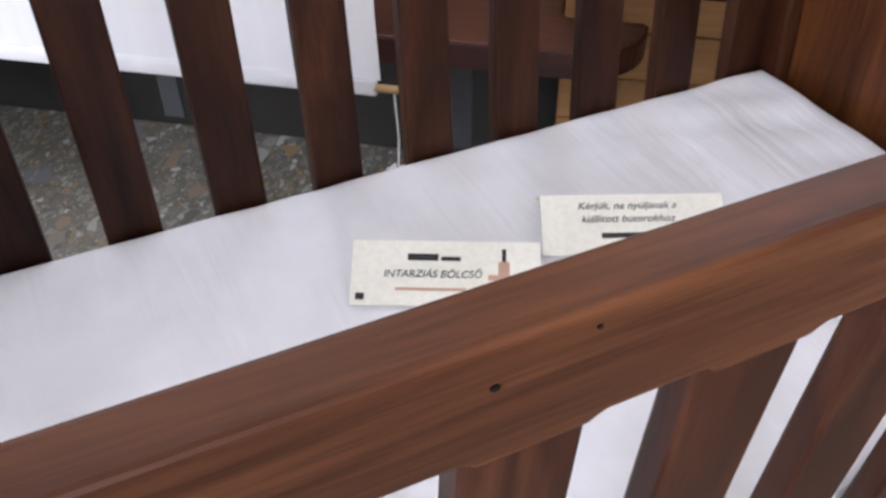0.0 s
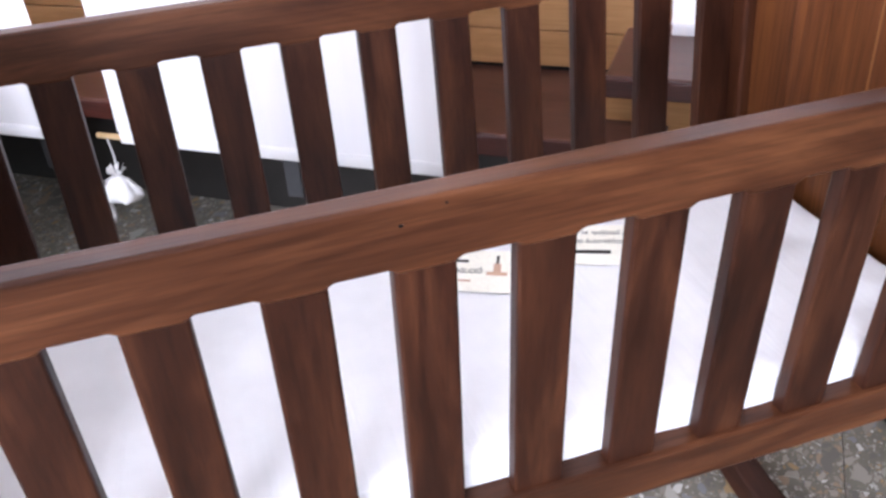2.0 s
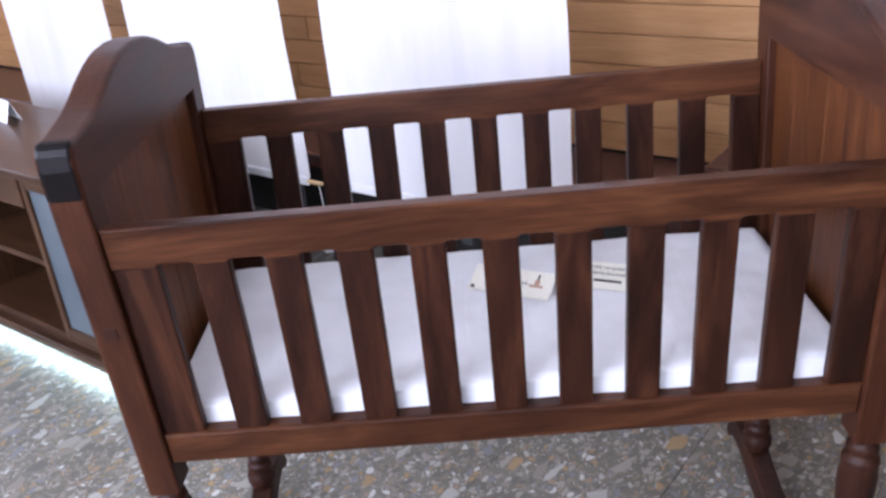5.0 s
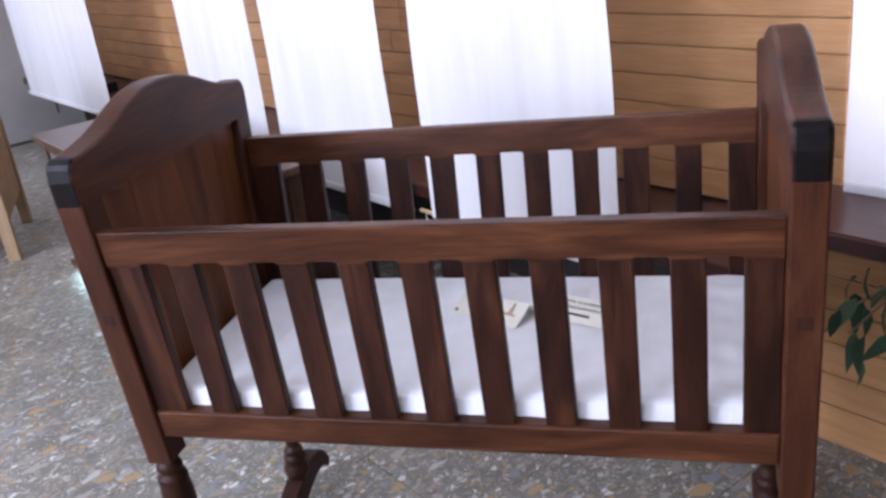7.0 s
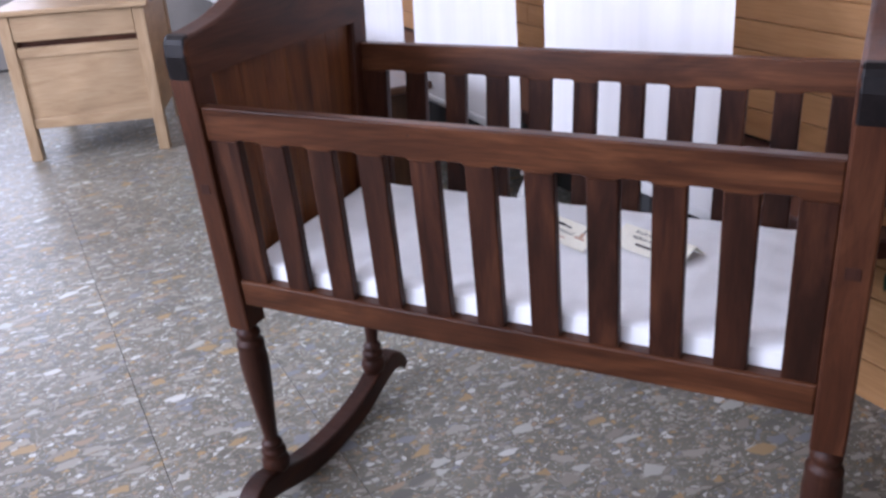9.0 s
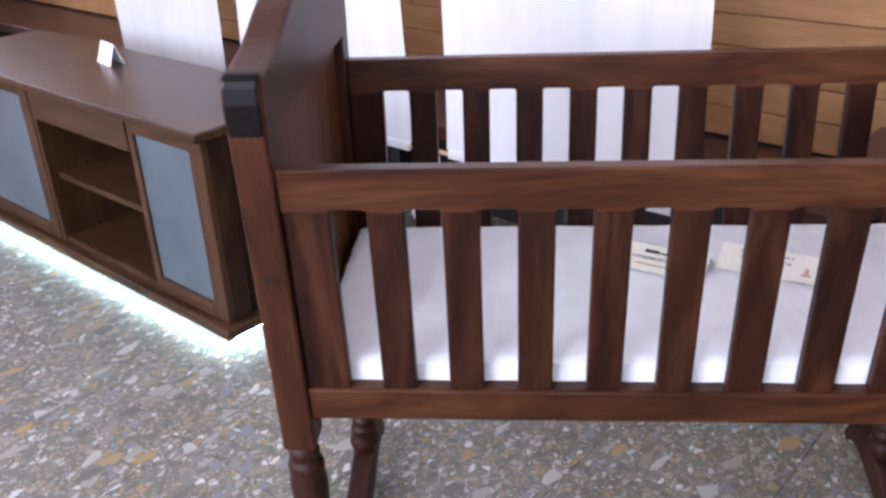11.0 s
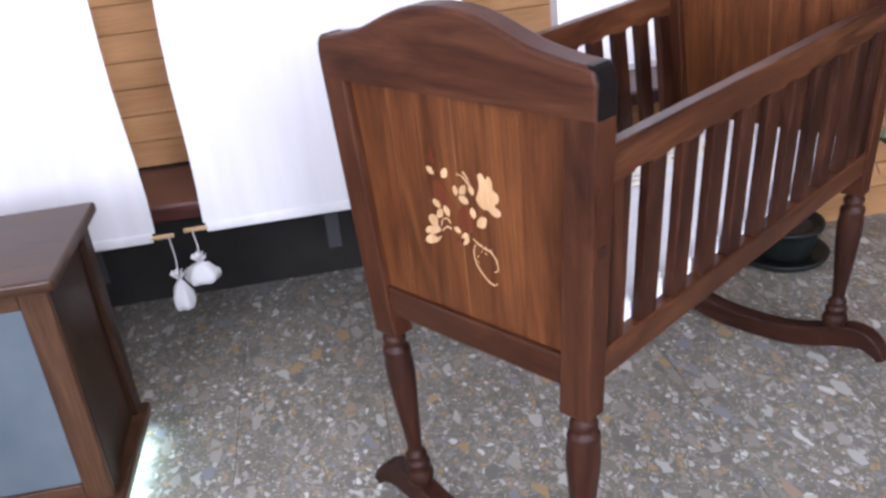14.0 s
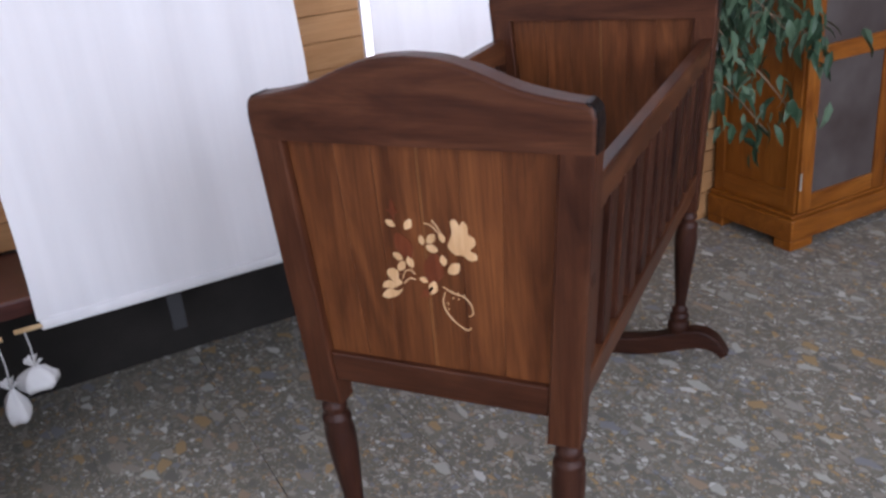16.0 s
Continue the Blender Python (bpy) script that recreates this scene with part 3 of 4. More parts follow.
def rocker(sx):
    top_line = [(0.0, 0.047), (0.06, 0.050), (0.12, 0.061), (0.165, 0.077), (0.20, 0.089), (0.235, 0.096), (0.262, 0.092), (0.285, 0.078), (0.302, 0.056), (0.312, 0.036)]
    low_line = [(0.296, 0.026), (0.282, 0.038), (0.262, 0.046), (0.235, 0.045), (0.20, 0.036), (0.16, 0.022), (0.11, 0.009), (0.06, 0.002), (0.0, 0.0)]
    t, b = spline(top_line, 3), spline(low_line, 3)
    full = [(-p, q) for p, q in t[:0:-1]] + t + b[:-1] + [(0.0, 0.0)] + [(-p, q) for p, q in b[-2::-1]]
    c = sx * 0.478
    part("rocker", prism(full, END, c - 0.021, c + 0.021, 0.005), rocker_wood, cradle, "curved dark rocker with turned-down tips", False)


for sx in (-1, 1):
    cradle_end(sx)
    rocker(sx)

# the barred sides: a side's own plane leans out with the posts
GAPS = [(-0.401 + 0.0855 * i, -0.401 + 0.0855 * i + 0.0425) for i in range(10)]


def side_point(sy):
    def place(p, q, d):
        return (p, sy * (lean_y(q) - 0.006 - d), q)
    return place


def cradle_side(sy):
    at = side_point(sy)
    x0, x1 = -INNER, INNER
    # top rail with a shallow rounded notch over every gap
    lower = [(x0, 0.7632)]
    for a, b in GAPS:
        lower += [(a - 0.005, 0.7632), (a - 0.002, 0.7636), (a + 0.001, 0.7660), (a + 0.004, 0.7674), (b - 0.004, 0.7674), (b - 0.001, 0.7660), (b + 0.002, 0.7636), (b + 0.005, 0.7632)]
    outline = lower + [(x1, 0.7632), (x1, 0.8180), (x0, 0.8180)]
    part("top_rail", prism(outline, at, 0.0, 0.0225, 0.0028, 3), walnut_x, cradle)
    part("bottom_rail", prism([(x0, 0.461), (x1, 0.461), (x1, 0.510), (x0, 0.510)], at, -0.001, 0.027, 0.004), walnut_x, cradle)
    bars = [(x0, GAPS[0][0])] + [(GAPS[i][1], GAPS[i + 1][0]) for i in range(9)] + [(GAPS[9][1], x1)]
    for a, b in bars:
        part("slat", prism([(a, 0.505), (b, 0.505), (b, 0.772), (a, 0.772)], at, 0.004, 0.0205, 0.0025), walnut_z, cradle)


for sy in (-1, 1):
    cradle_side(sy)
for x, z, r in ((-0.096, 0.8010, 0.0016), (-0.066, 0.8110, 0.0010), (0.262, 0.798, 0.0014)):
    y = -(lean_y(z) - 0.006)
    part("knot", prism([(x + r * math.cos(k * 0.785), z + 0.75 * r * math.sin(k * 0.785)) for k in range(8)], lambda p, q, d: (p, d, q), y - 0.0006, y + 0.002), end_grain, cradle, "small dark knot")
bm = bmesh.new()
for sy in (-1, 1):
    y = sy * (lean_y(0.46) - 0.03)
    box(-0.455, 0.455, min(y, y - sy * 0.02), max(y, y - sy * 0.02), 0.452, 0.468, 0.002, bm)
for k in range(9):
    x = -0.42 + k * 0.105
    box(x - 0.03, x + 0.03, -0.198, 0.198, 0.4685, 0.4785, 0.002, bm)
part("bed_slats", bm, walnut_y, cradle, "wooden slats under the mattress")

# inlaid flowers, leaves and butterflies on the outer face of one end
INLAY_X = -(INNER + OUTER) / 2 - 0.0093


def inlay(outline, mat, cx, cz, scale, turn=0.0, thick=0.0009, name="inlay_petal"):
    """A thin veneer piece let into the panel; its outline is drawn round its own middle."""
    c, s = math.cos(radians(turn)), math.sin(radians(turn))
    flat = [(cx + scale * (p * c - q * s), cz + scale * (p * s + q * c)) for p, q in outline]
    bm = bmesh.new()
    lo = [bm.verts.new((INLAY_X + 0.0002, -p, q)) for p, q in flat]
    hi = [bm.verts.new((INLAY_X - thick, -p, q)) for p, q in flat]
    n = len(flat)
    bm.faces.new(lo)
    bm.faces.new(hi[::-1])
    for i in range(n):
        bm.faces.new((lo[i], lo[(i + 1) % n], hi[(i + 1) % n], hi[i]))
    return part(name, bm, mat, marquetry)


marquetry = [o for o in cradle.children if o.name.startswith("end_panel")][0]
LEAF = spline([(0, -1), (0.55, -0.45), (0.62, 0.2), (0, 1), (-0.55, 0.35), (-0.5, -0.4)], 4, True)
WINGS = spline([(-0.15, -0.35), (0.05, 0.35), (-0.05, 0.95), (0.22, 1.1), (0.45, 0.85), (0.62, 1.1), (0.88, 0.85), (0.92, 0.45), (1.25, 0.3), (1.32, -0.05), (1.05, -0.4), (1.4, -0.55), (1.42, -0.85), (1.05, -0.95), (0.65, -0.75), (0.3, -0.8), (0.0, -0.6)], 4, True)
FLOWER = spline([(0.0, -0.2), (-0.35, 0.1), (-0.95, -0.05), (-1.15, -0.45), (-0.75, -0.5), (-0.35, -0.55), (0.1, -0.4), (0.55, -0.15), (0.35, 0.25), (0.45, 0.75), (0.1, 1.05), (-0.35, 0.95), (-0.5, 0.55)], 4, True)
BUD = spline([(0, -1), (0.12, -0.2), (0.55, 0.15), (0.3, 0.2), (0.12, 0.9), (0, 1.1), (-0.12, 0.9), (-0.3, 0.2), (-0.6, 0.25), (-0.12, -0.2)], 3, True)
K = 0.000298                       # metres to a unit of the drawing


def spot(px, pz):
    return (px - 325) * K * 1.17, 0.6700 + (440 - pz) * K


inlay(WINGS, inlay_pale, *spot(452, 262), 0.0285, -6, name="inlay_butterfly")
inlay(LEAF, inlay_pale, *spot(412, 258), 0.0075, 20, 0.0012, "inlay_butterfly_body")
inlay(FLOWER, inlay_pale, *spot(172, 520), 0.0205, 8, name="inlay_flower")
inlay(spline([(-0.9, -0.3), (-0.2, 0.25), (0.5, 0.1), (1.0, 0.3), (0.5, -0.25), (0, -0.45), (-0.5, -0.55)], 4, True), inlay_pale, *spot(150, 582), 0.020, 5, 0.0012, "inlay_flower")
for px, pz, r, turn in ((180, 205, 0.012, 60), (262, 203, 0.014, -35), (318, 280, 0.011, 5), (362, 268, 0.014, -45), (362, 320, 0.014, 70), (198, 380, 0.013, 55), (254, 405, 0.013, 20),
                        (211, 430, 0.014, -40), (410, 378, 0.012, 8), (456, 415, 0.018, -50), (310, 495, 0.010, 70), (350, 532, 0.017, -25)):
    inlay(LEAF, inlay_pale, *spot(px, pz), r * 0.70, turn, name="inlay_leaf")
inlay(BUD, inlay_rose, *spot(197, 150), 0.019, 0, name="inlay_bud")
inlay(BUD, inlay_rose, *spot(310, 570), 0.017, -50, name="inlay_bud")
inlay(LEAF, inlay_rose, *spot(230, 320), 0.022, 25, 0.0005, "inlay_rose_leaf")
inlay(LEAF, inlay_rose, *spot(360, 430), 0.026, -15, 0.0005, "inlay_rose_leaf")


def vine(points, width, mat):
    bm = tube([(INLAY_X, -spot(*p)[0], spot(*p)[1]) for p in spline(points, 6)], width, 6)
    part("inlay_stem", bm, mat, marquetry, "thin pale inlaid stem" if mat is inlay_pale else "thin dark engraved line")


vine([(395, 520), (440, 548), (490, 565), (518, 600), (525, 650), (505, 668)], 0.0010, inlay_pale)
vine([(405, 550), (392, 600), (405, 660), (445, 715), (490, 745), (512, 730)], 0.0010, inlay_pale)
vine([(210, 500), (225, 460), (255, 450), (270, 470)], 0.0011, inlay_pale)
vine([(215, 525), (245, 495), (272, 500)], 0.0011, inlay_pale)
vine([(340, 192), (370, 200), (400, 240)], 0.0008, inlay_pale)
vine([(375, 175), (395, 205), (408, 240)], 0.0012, inlay_pale)
for line in (((428, 288), (450, 240), (466, 195)), ((432, 288), (470, 245), (498, 212)), ((436, 290), (485, 268), (528, 255)), ((438, 296), (480, 305), (522, 318)), ((434, 302), (460, 322), (486, 336)),
             ((178, 530), (165, 500), (158, 478)), ((182, 528), (186, 500), (190, 480)), ((172, 534), (150, 535), (132, 545)), ((150, 590), (172, 580), (196, 578))):
    vine(line, 0.0007, inlay_rose)
for px, pz in ((340, 192), (375, 175), (440, 540), (465, 545), (492, 552), (440, 575), (465, 578), (415, 610), (415, 640)):
    inlay(LEAF, inlay_pale, *spot(px, pz), 0.0016, 0, 0.0012, "inlay_dot")

# ---- mattress and cards ----
mattress = thing("mattress", pose(0, 0, 0), "thin cradle mattress in a tight white sheet with soft creases", "mattress")
bm = bmesh.new()
nx, ny = 110, 54


def sheet_height(x, y):
    ex, ey = 0.452 - abs(x), 0.2045 - abs(y)
    edge = min(ex, ey)
    z = 0.5405 - 0.005 * max(0.0, 1 - edge / 0.008) ** 2
    crease = 0.0008 * math.sin(34 * (x + 0.55 * y) + 2.2 * math.sin(7 * y + 3 * x)) * (0.35 + 0.65 * max(0.0, noise.noise(Vector((x * 5, y * 5, 2.0)))))
    pull = 0.0006 * max(0.0, 1 - edge / 0.06) * math.sin(58 * x + 6 * math.sin(9 * x)) * (0.5 + noise.noise(Vector((x * 9, y * 9, 0.0))))
    corner = 0.0012 * max(0.0, 1 - math.hypot(ex, ey) / 0.22) * math.sin(70 * (x - y))
    drag = 0.0016 * max(0.0, min(1.0, (x - 0.10) / 0.25)) * max(0.0, 1 - abs(edge - 0.05) / 0.06) * math.sin(95 * (0.45 * x + y) + 3 * math.sin(6 * x))
    return z + crease + pull + corner + drag


grid = [[bm.verts.new((-0.452 + 0.904 * i / nx, -0.2045 + 0.409 * j / ny, 0)) for j in range(ny + 1)] for i in range(nx + 1)]
for row in grid:
    for v in row:
        v.co.z = sheet_height(v.co.x, v.co.y)
for i in range(nx):
    for j in range(ny):
        bm.faces.new((grid[i][j], grid[i + 1][j], grid[i + 1][j + 1], grid[i][j + 1]))
rim = [grid[i][0] for i in range(nx + 1)] + [grid[nx][j] for j in range(1, ny + 1)] + [grid[i][ny] for i in range(nx - 1, -1, -1)] + [grid[0][j] for j in range(ny - 1, 0, -1)]
rim = [v.co.copy() for v in rim]
part("sheet", bm, sheet_cloth, mattress, smooth=True)
end = bmesh.new()
last = [end.verts.new(p) for p in rim]
for depth, z in ((0.0015, 0.530), (0.002, 0.522), (0.002, 0.512), (0.001, 0.500), (0.001, 0.490), (-0.006, 0.481)):
    ring = []
    for p in rim:
        puff = 0.0045 * noise.noise(Vector((p.x * 26 + 40 * z, p.y * 26, z * 60)))
        out = Vector((p.x / 0.452 if abs(p.x) > 0.4515 else 0, p.y / 0.2045 if abs(p.y) > 0.204 else 0, 0))
        ring.append(end.verts.new((p.x + out.x * (depth + puff), p.y + out.y * (depth * 0.7 + puff * 0.5), z)))
    for k in range(len(rim)):
        end.faces.new((last[k], last[(k + 1) % len(rim)], ring[(k + 1) % len(rim)], ring[k]))
    last = ring
end.faces.new(last[::-1])
part("tucked_side", end, sheet_cloth, mattress, "tucked white side of the sheet", smooth=True)


def letters(text, size, x, z, parent, mat, tilt_m, italic=0.0, align="CENTER"):
    cu = bpy.data.curves.new("lettering", "FONT")
    cu.body, cu.size, cu.extrude, cu.shear, cu.align_x = text, size, 0.0001, italic, align
    cu.materials.append(mat)
    ob = new("lettering", cu)
    ob.parent, ob.matrix_basis = parent, tilt_m @ pose(x, z, 0.0005)
    return ob


def tent_card(x, y, z, rz, lines, bars, length, label):
    """A folded paper card; its front leaf leans back and carries the writing."""
    ob = thing("name_card", pose(x, y, z, 0, 0, rz), label, "card", "paper cards on the mattress")
    h, tilt = 0.050, 27
    s, c = math.sin(radians(tilt)), math.cos(radians(tilt))
    bm = bmesh.new()
    profile = [(0, 0), (h * c, h * s), (h * c + 0.026, 0.0), (h * c + 0.0248, -0.0004), (h * c, h * s - 0.0018), (0.0012, -0.0004)]
    bm = prism(profile, lambda p, q, d: (d, p, q + 0.0006), 0, length)
    part("paper", bm, card_paper, ob)
    leaf = pose(0, 0, 0.0008, tilt, 0, 0)
    for text, size, px, pz, it in lines:
        letters(text, size, px, pz, ob, ink, leaf, it)
    for x0, x1, z0, z1, mat in bars:
        b = part("print_bar", box(x0, x1, z0, z1, 0.0, 0.0006), mat, ob)
        b.matrix_basis = leaf
    return ob


ZT = 0.5425
tent_card(-0.044, 0.055, ZT, -27.0, [("INTARZIÁS BÖLCSŐ", 0.0078, 0.058, 0.0215, 0.2)],
          [(0.040, 0.062, 0.0345, 0.0395, ink), (0.064, 0.078, 0.0345, 0.0375, ink), (0.032, 0.082, 0.0115, 0.0135, ink_red), (0.004, 0.010, 0.004, 0.009, ink),
           (0.098, 0.120, 0.020, 0.024, ink_red), (0.105, 0.113, 0.024, 0.034, ink_red), (0.1075, 0.1105, 0.034, 0.044, ink)], 0.135, "folded cream paper card naming the inlaid cradle")
tent_card(0.106, 0.042, ZT, -24.0, [("Kérjük, ne nyúljanak a", 0.0085, 0.066, 0.0375, 0.25), ("kiállított bútorokhoz", 0.0085, 0.066, 0.0265, 0.25)],
          [(0.045, 0.088, 0.0135, 0.0175, ink), (0.118, 0.132, 0.012, 0.016, ink_red), (0.122, 0.128, 0.016, 0.026, ink_red)], 0.140, "folded cream paper card asking visitors not to touch")


# ---- media cabinet with lit base ----
media = thing("media_cabinet", room(-2.44, 0.0), "low dark walnut media cabinet with frosted blue glass doors", "cabinet")
W, D = 1.345, 0.335
part("top_board", box(-0.025, W + 0.025, -0.028, D + 0.012, 0.542, 0.566, 0.006, steps=3), tv_x, media)
part("plinth", box(-0.018, W + 0.018, -0.022, D + 0.006, 0.036, 0.066, 0.007, steps=3), tv_x, media)
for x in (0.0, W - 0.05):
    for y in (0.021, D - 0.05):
        part("corner_post", box(x, x + 0.05, y, y + 0.05, 0.066, 0.542, 0.003), tv_shaded, media)
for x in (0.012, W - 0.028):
    part("side_panel", box(x, x + 0.016, 0.05, D - 0.05, 0.066, 0.542), tv_shaded, media)
    part("side_rail", box(x - 0.004, x + 0.02, 0.05, D - 0.05, 0.505, 0.542), tv_shaded, media)
part("back_panel", box(0.05, W - 0.05, D - 0.02, D - 0.008, 0.066, 0.542), tv_shaded, media)
for x in (0.540, 1.045):
    part("divider", box(x - 0.012, x + 0.012, 0.004, D - 0.02, 0.066, 0.542, 0.002), tv_z, media)
part("middle_shelf", box(0.552, 1.033, 0.03, D - 0.02, 0.262, 0.280, 0.003), tv_x, media)
part("middle_floor", box(0.05, W - 0.05, 0.01, D - 0.02, 0.066, 0.082, 0.002), tv_x, media)
drawer = part("drawer_front", box(0.555, 1.030, 0.0, 0.02, 0.448, 0.538, 0.003), tv_x, media)
for x0, x1 in ((0.006, 0.538), (1.043, W)):
    door = part("glass_door", box(x0, x0 + 0.022, 0.0, 0.02, 0.07, 0.538, 0.003), tv_z, media, "framed door with frosted blue glass")
    part("door_stile", box(x1 - 0.052, x1, 0.0, 0.02, 0.07, 0.538, 0.003), tv_z, door)
    part("door_rail", box(x0 + 0.022, x1 - 0.052, 0.0, 0.02, 0.07, 0.112, 0.003), tv_x, door)
    part("door_rail", box(x0 + 0.022, x1 - 0.052, 0.0, 0.02, 0.503, 0.538, 0.003), tv_x, door)
    part("glass_pane", box(x0 + 0.020, x1 - 0.050, 0.008, 0.013, 0.110, 0.505), frosted, door, "frosted blue-grey glass")
for x in (0.05, W - 0.05):
    for y in (0.05, D - 0.05):
        part("foot", lathe([(0.018, 0.0), (0.022, 0.012), (0.022, 0.030), (0.018, 0.037)], 14, lambda z, x=x, y=y: (x, y)), tv_shaded, media, "", True)
strip = part("light_strip", box(-0.002, W + 0.002, -0.008, 0.004, 0.0285, 0.0345), led, media, "glowing cool white light strip under the base")
part("light_strip", box(W - 0.008, W + 0.004, 0.006, D - 0.02, 0.0285, 0.0345), led, media)
card = thing("price_card", room(-1.82, 0.20, 0.566, -8), "small folded white card on the media cabinet", "card")
part("paper", prism([(0, 0), (0.022, 0.058), (0.045, 0.0), (0.0435, 0.0), (0.022, 0.0555), (0.0015, 0.0)], lambda p, q, d: (d, p, q), -0.045, 0.045), painted("white_paper", (0.82, 0.82, 0.8), 0.8, 0.03), card)

# ---- tall glazed cabinet ----
tall = thing("display_cabinet", room(1.213, 0.404), "tall honey-brown cherry cabinet with glazed doors", "cabinet")
TW, TD, TH = 1.25, 0.355, 1.95
part("plinth", box(-0.006, TW, -0.006, TD, 0.030, 0.105, 0.006), cherry_x, tall)
for x in (-0.004, TW - 0.10):
    for y in (-0.004, TD - 0.07):
        part("foot", box(x, x + 0.10, y, y + 0.07, 0.0, 0.031, 0.004), cherry_x, tall)
part("plinth_moulding", box(0.002, TW, 0.002, TD, 0.105, 0.118, 0.005), cherry_x, tall)
part("side_board", box(0.026, 0.040, 0.03, TD - 0.03, 0.118, TH), cherry_z, tall)
part("side_board", box(TW - 0.03, TW - 0.012, 0.03, TD, 0.118, TH), cherry_z, tall)
for y in (0.012, TD - 0.045):
    part("side_stile", box(0.018, 0.044, y, y + 0.040, 0.118, TH, 0.003), cherry_z, tall)
part("side_rail", box(0.018, 0.042, 0.052, TD - 0.045, 0.118, 0.19, 0.003), cherry_y, tall)
part("back_board", box(0.04, TW - 0.03, TD - 0.012, TD, 0.118, TH), cherry_z, tall)
part("top_board", box(-0.02, TW + 0.01, -0.02, TD, TH, TH + 0.03, 0.006), cherry_x, tall)
for z in (0.118, 0.60, 1.0, 1.45):
    part("inner_shelf", box(0.045, TW - 0.035, 0.03, TD - 0.015, z, z + 0.016), cherry_x, tall)
for x0 in (0.022, 0.425, 0.828):
    x1 = x0 + 0.395
    door = part("glazed_door", box(x0, x0 + 0.055, -0.001, 0.019, 0.122, TH - 0.01, 0.003), cherry_z, tall, "cherry door frame with four panes")
    part("door_stile", box(x1 - 0.055, x1, -0.001, 0.019, 0.122, TH - 0.01, 0.003), cherry_z, door)
    levels = [0.122, 0.58, 1.02, 1.46, TH - 0.065]
    for z in levels:
        part("door_rail", box(x0 + 0.055, x1 - 0.055, 0.0, 0.018, z, z + 0.055, 0.003), cherry_x, door)
    for a, b in zip(levels, levels[1:]):
        part("pane", box(x0 + 0.053, x1 - 0.053, 0.006, 0.010, a + 0.053, b + 0.002), smoked, door, "dark reflecting glass")
    for z in (0.20, 0.66, 1.3):
        part("hinge", tube([(x0 - 0.002, -0.004, z), (x0 - 0.002, -0.004, z + 0.055)], 0.0035, 8), steel, door, "small bright hinge")

# ---- pine chest far left ----
chest = thing("pine_chest", room(-3.045, -0.687, 0, -19.3), "pale pine chest with an inlaid lid, standing on square legs", "chest")
CW, CD = 0.60, 0.62
for y in (0.0, CW - 0.048):
    for x in (-0.048, -CD):
        part("leg", box(x, x + 0.048, y, y + 0.048, 0.0, 0.632, 0.003), pine_z, chest)
part("front_panel", box(-0.030, -0.016, 0.048, CW - 0.048, 0.19, 0.46), pine_y, chest)
part("lower_rail", box(-0.036, -0.006, 0.048, CW - 0.048, 0.145, 0.19, 0.003), pine_y, chest)
part("middle_rail", box(-0.036, -0.008, 0.048, CW - 0.048, 0.452, 0.495, 0.003), pine_y, chest)
part("drawer_front", box(-0.036, -0.004, 0.050, CW - 0.050, 0.522, 0.630, 0.004), pine_y, chest)
# a bar of dark walnut stands in for the shade inside the slot
part("drawer_gap", box(-0.050, -0.040, 0.048, CW - 0.048, 0.490, 0.525), walnut_y, chest, "dark strip standing in for the shade of the slot under the drawer")
for y in (0.006, CW - 0.022):
    part("end_panel", box(-CD + 0.048, -0.048, y, y + 0.014, 0.16, 0.632), pine_x, chest)
part("back_panel", box(-CD + 0.01, -CD + 0.024, 0.048, CW - 0.048, 0.16, 0.632), pine_y, chest)
lid = part("lid", box(-CD - 0.02, 0.02, -0.02, CW + 0.02, 0.632, 0.654, 0.005), pine_y, chest)
part("inlaid_strip", box(-0.42, -0.10, 0.50, 0.535, 0.654, 0.6548), board_wood, lid)
for a in range(4):
    part("mortise", box(-0.52 + a * 0.13, -0.47 + a * 0.13, CW + 0.0195, CW + 0.0208, 0.636, 0.650), end_grain, lid)
bm = bmesh.new()
bm.faces.new([bm.verts.new((-0.20 + 0.045 * q, 0.27 + 0.05 * p, 0.6549)) for p, q in WINGS])
part("inlaid_butterfly", bm, inlay_pale, lid, "pale inlaid butterfly")
device = thing("black_box", room(-4.05, 0.74, 0.412, 4), "small black plastic box on the long shelf", "box")
part("case", box(-0.09, 0.09, -0.07, 0.07, 0, 0.055, 0.006), black_plastic, device)


# ---- plants ----
def leaf_mesh(k):
    bm = bmesh.new()
    rng = random.Random(k)
    L, Wd, droop = 0.062 + 0.008 * k, 0.014 + 0.002 * (k % 2), 0.014 + 0.006 * k
    rows = []
    for j, (s, w) in enumerate(((0.0, 0.08), (0.25, 0.8), (0.5, 1.0), (0.78, 0.62), (1.0, 0.03))):
        z = -droop * s * s * 2
        rows.append([bm.verts.new((L * s, sgn * Wd * w, z + (0.004 * w if sgn else 0))) for sgn in (-1, 0, 1)])
    for a, b in zip(rows, rows[1:]):
        for i in range(2):
            bm.faces.new((a[i], b[i], b[i + 1], a[i + 1]))
    return linked("leaf", bm, leaf_green, True)


LEAVES = [leaf_mesh(k) for k in range(3)]


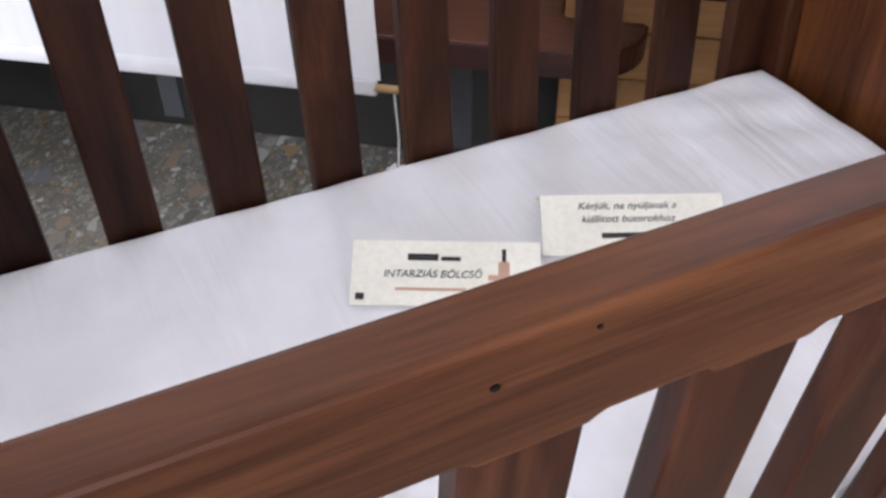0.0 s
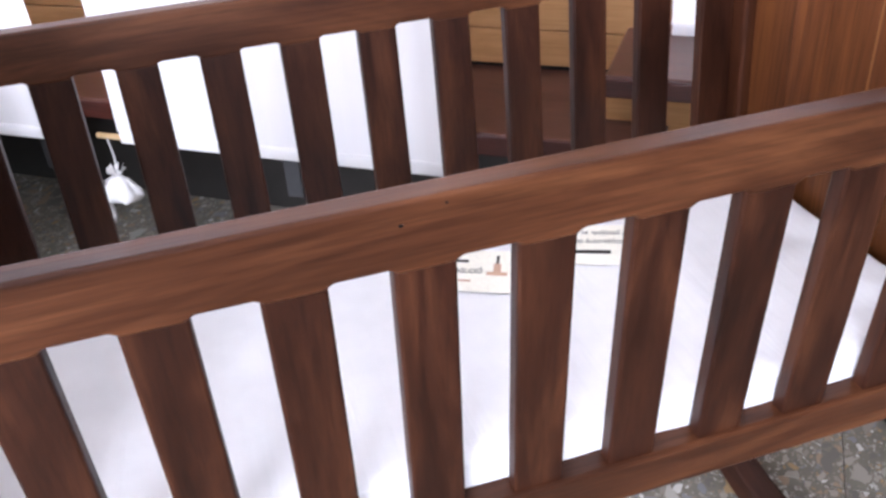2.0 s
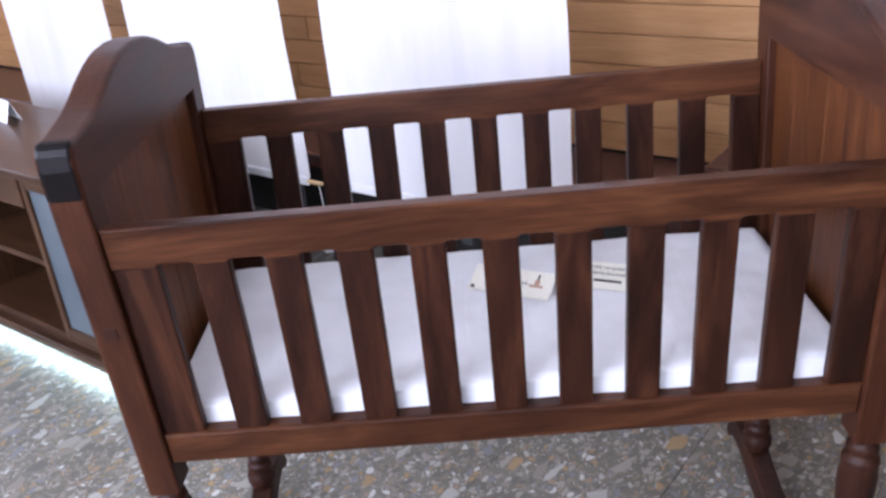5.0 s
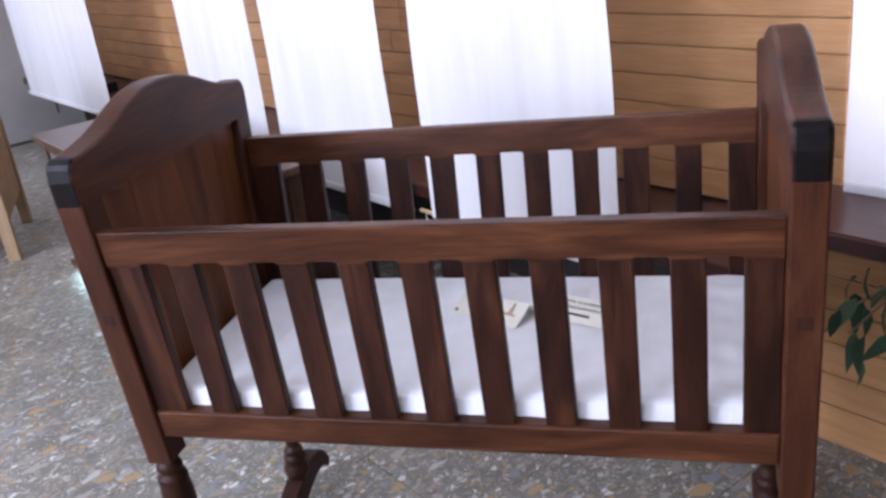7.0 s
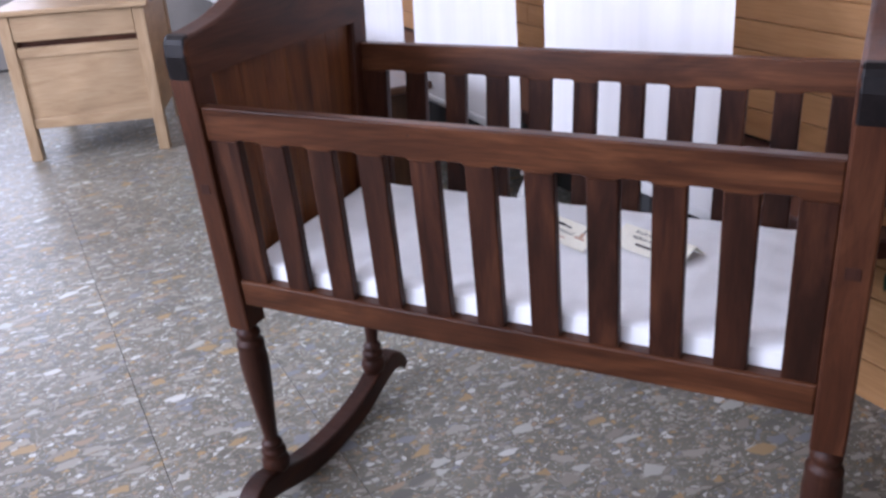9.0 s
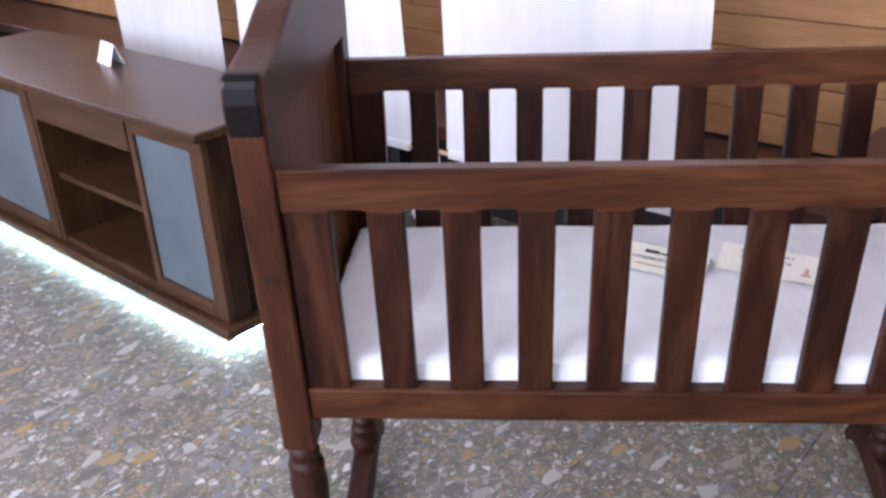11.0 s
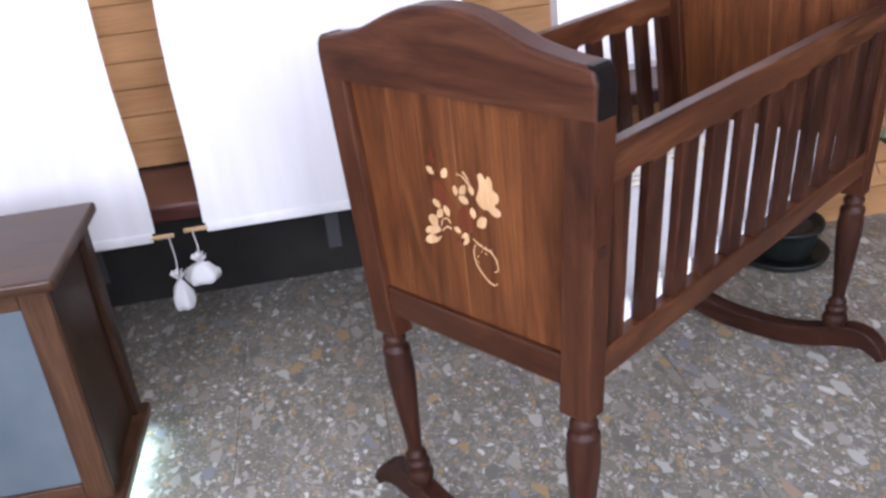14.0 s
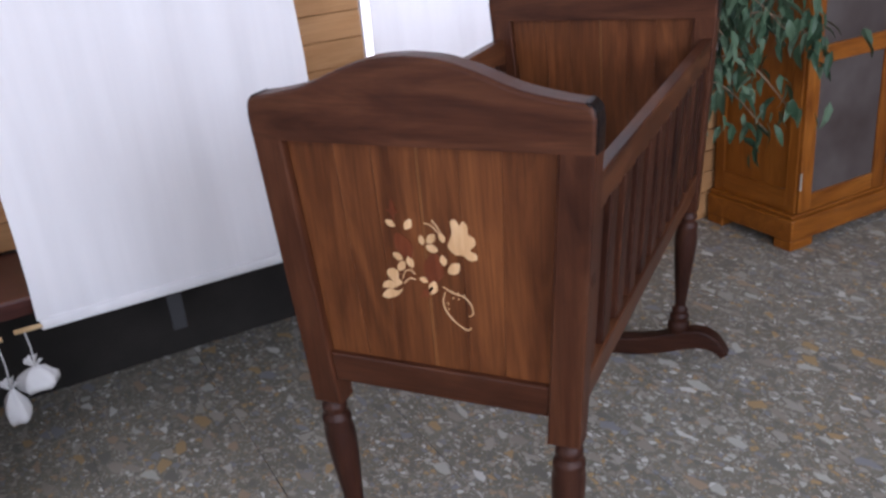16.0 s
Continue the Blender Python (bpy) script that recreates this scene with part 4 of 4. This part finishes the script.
def leafy(parent, stems, per_stem, seed, scale=1.0):
    rng = random.Random(seed)
    for pts in stems:
        curve = [Vector(p) for p in spline([Vector(p) for p in pts], 8)]
        part("stem", tube(curve, lambda t: 0.0055 * (1 - t) + 0.0014, 6), bark, parent)
        for k in range(per_stem):
            t = 0.22 + 0.78 * (k + rng.random()) / per_stem
            p = curve[min(int(t * (len(curve) - 1)), len(curve) - 1)]
            out = Vector((rng.uniform(-1, 1), rng.uniform(-1, 1), rng.uniform(-0.2, 0.4))).normalized()
            twig = rng.uniform(0.01, 0.075)
            q = p + out * twig
            yaw = math.degrees(math.atan2(out.y, out.x)) + rng.uniform(-40, 40)
            m = pose(*q, rng.uniform(-35, 35), rng.uniform(15, 75), yaw) @ Matrix.Scale(scale * rng.uniform(0.7, 1.2), 4)
            part("leaf", LEAVES[k % 3], None, parent, m=m)


ficus = thing("ficus_plant", room(0.64, 0.63), "leafy green ficus with arching branches in a dark glazed pot", "plant")
part("saucer", lathe([(0.095, 0.0), (0.118, 0.006), (0.125, 0.022), (0.120, 0.024), (0.108, 0.012), (0.03, 0.010)], 28), pot_glaze, ficus, "dark glazed saucer", True)
part("pot", lathe([(0.070, 0.011), (0.080, 0.03), (0.095, 0.08), (0.100, 0.096), (0.106, 0.098), (0.106, 0.110), (0.098, 0.110), (0.094, 0.098)], 28), pot_glaze, ficus, "dark glazed pot", True)
part("soil", lathe([(0.092, 0.096), (0.05, 0.101), (0.01, 0.103)], 20), soil, ficus)
stems = []
rng = random.Random(11)
for a, reach, rise, fall in ((-33, 0.62, 0.62, 0.10), (-38, 0.54, 0.52, 0.18), (-47, 0.46, 0.46, 0.14), (-75, 0.34, 0.76, 0.08), (-76, 0.33, 0.46, 0.10), (-80, 0.32, 0.32, 0.12), (-143, 0.30, 0.40, 0.08),
                             (-160, 0.36, 0.36, 0.12), (-28, 0.50, 0.78, 0.06), (-20, 0.60, 0.72, 0.09), (-12, 0.42, 0.88, 0.04), (-50, 0.40, 0.86, 0.05), (-60, 0.38, 0.66, 0.10), (2, 0.50, 0.64, 0.06),
                             (30, 0.30, 0.80, 0.02), (55, 0.16, 0.95, 0.0), (-20, 0.22, 0.98, 0.02), (-42, 0.50, 0.70, 0.12)):
    c, s = math.cos(radians(a)), math.sin(radians(a))
    s *= 0.55 if s > 0 else 1.0
    stems.append([(0.02 * c, 0.02 * s, 0.098), (0.25 * reach * c, 0.25 * reach * s, 0.15 + 0.6 * rise), (0.65 * reach * c, 0.65 * reach * s, 0.15 + rise), (reach * c, reach * s, 0.15 + rise - fall)])
leafy(ficus, stems, 15, 5, 0.85)
crown = bmesh.new()
rng = random.Random(21)
for _ in range(1250):
    pts = spline([Vector(p) for p in stems[rng.choice((0, 0, 1, 2, 3, 3, 8, 8, 9, 9, 10, 10, 11, 11, 12, 13, 14, 15, 16, 16, 17, 17))]], 8)
    p = Vector(pts[int((0.3 + 0.7 * rng.random()) * (len(pts) - 1))])
    out = Vector((rng.gauss(0, 1), rng.gauss(0, 0.8), rng.gauss(0, 0.8))).normalized() * rng.uniform(0.01, 0.13)
    m = pose(*(p + out), rng.uniform(-40, 40), rng.uniform(10, 80), rng.uniform(0, 360)) @ Matrix.Scale(rng.uniform(0.7, 1.2), 4)
    size, wide, droop = 0.060, 0.0115, 0.019
    v = [crown.verts.new(m @ Vector(q)) for q in ((0, 0, 0), (0.3 * size, -wide, -0.1 * droop), (0.3 * size, 0, -0.25 * droop), (0.3 * size, wide, -0.1 * droop), (0.7 * size, -0.7 * wide, -0.6 * droop), (0.7 * size, 0, -0.75 * droop), (0.7 * size, 0.7 * wide, -0.6 * droop), (size, 0, -1.6 * droop))]
    for f in ((0, 1, 2), (0, 2, 3), (1, 4, 5, 2), (2, 5, 6, 3), (4, 7, 5), (5, 7, 6)):
        crown.faces.new([v[q] for q in f])
tagged(part("crown_leaves", crown, leaf_mixed, ficus), kind="stuff")
small = thing("small_plant", room(-3.44, -0.26, 0.654), "small leafy green pot plant on the pine chest", "plant")
part("pot", lathe([(0.05, 0.0), (0.06, 0.09), (0.066, 0.10), (0.058, 0.10), (0.055, 0.085)], 20), pot_glaze, small, "", True)
part("soil", lathe([(0.055, 0.082), (0.02, 0.088)], 16), soil, small)
leafy(small, [[(0, 0, 0.08), (0.04 * math.cos(a), 0.04 * math.sin(a), 0.17), (0.13 * math.cos(a), 0.13 * math.sin(a), 0.19), (0.18 * math.cos(a), 0.18 * math.sin(a), 0.13)] for a in (0.3, 1.4, 2.4, 3.6, 4.6, 5.6)], 18, 8, 1.1)

# ---- boards of the window wall and tiles of the floor ----
PITCH = 0.0745
rng = random.Random(3)
for k in range(12):
    cuts = [-5.39, -3.2 + rng.uniform(-0.3, 0.3), -1.45 + rng.uniform(-0.15, 0.15), 0.098]
    for a, b in zip(cuts, cuts[1:]):
        part("board", box(a + 0.001, b - 0.001, 0.989, 0.998, 0.420 + PITCH * k, 0.4172 + PITCH * (k + 1), 0.0015, steps=1), board_wood, wall_north)
me = linked("board", box(0, 1.84, -0.009, 0.0, 0.0014, PITCH - 0.0014, 0.0015, steps=1), board_wood)
for k in range(6):
    for x in (0.022, 1.864 - 0.0):
        part("board", me, None, wall_bay, m=pose(x, 0.783, 0.024 + PITCH * k) @ Matrix.Diagonal((1.0 if x < 1 else 0.94, 1, 1, 1)))

TILE = 0.34
tile_mesh = linked("tile", box(0.0006, TILE - 0.0006, 0.0006, TILE - 0.0006, -0.012, 0.0, 0.0008, steps=1), floor_stone)
far = bmesh.new()
near = []
for i in range(-16, 12):
    for j in range(-12, 4):
        x, y = -0.20 + TILE * i, 0.06 + TILE * j
        if x < -5.5 or x + TILE > 3.85 or y < -3.7 or y + TILE > 1.3:
            continue
        near.append((math.hypot(x + 0.5, y - 0.1), x, y))
near.sort()
for k, (_, x, y) in enumerate(near):
    if k < 290:
        part("tile", tile_mesh, None, floor, m=pose(x, y, 0))
    else:
        box(x + 0.0006, x + TILE - 0.0006, y + 0.0006, y + TILE - 0.0006, -0.012, 0.0, bm=far)
tagged(part("far_tiles", far, floor_stone, floor), kind="stuff")
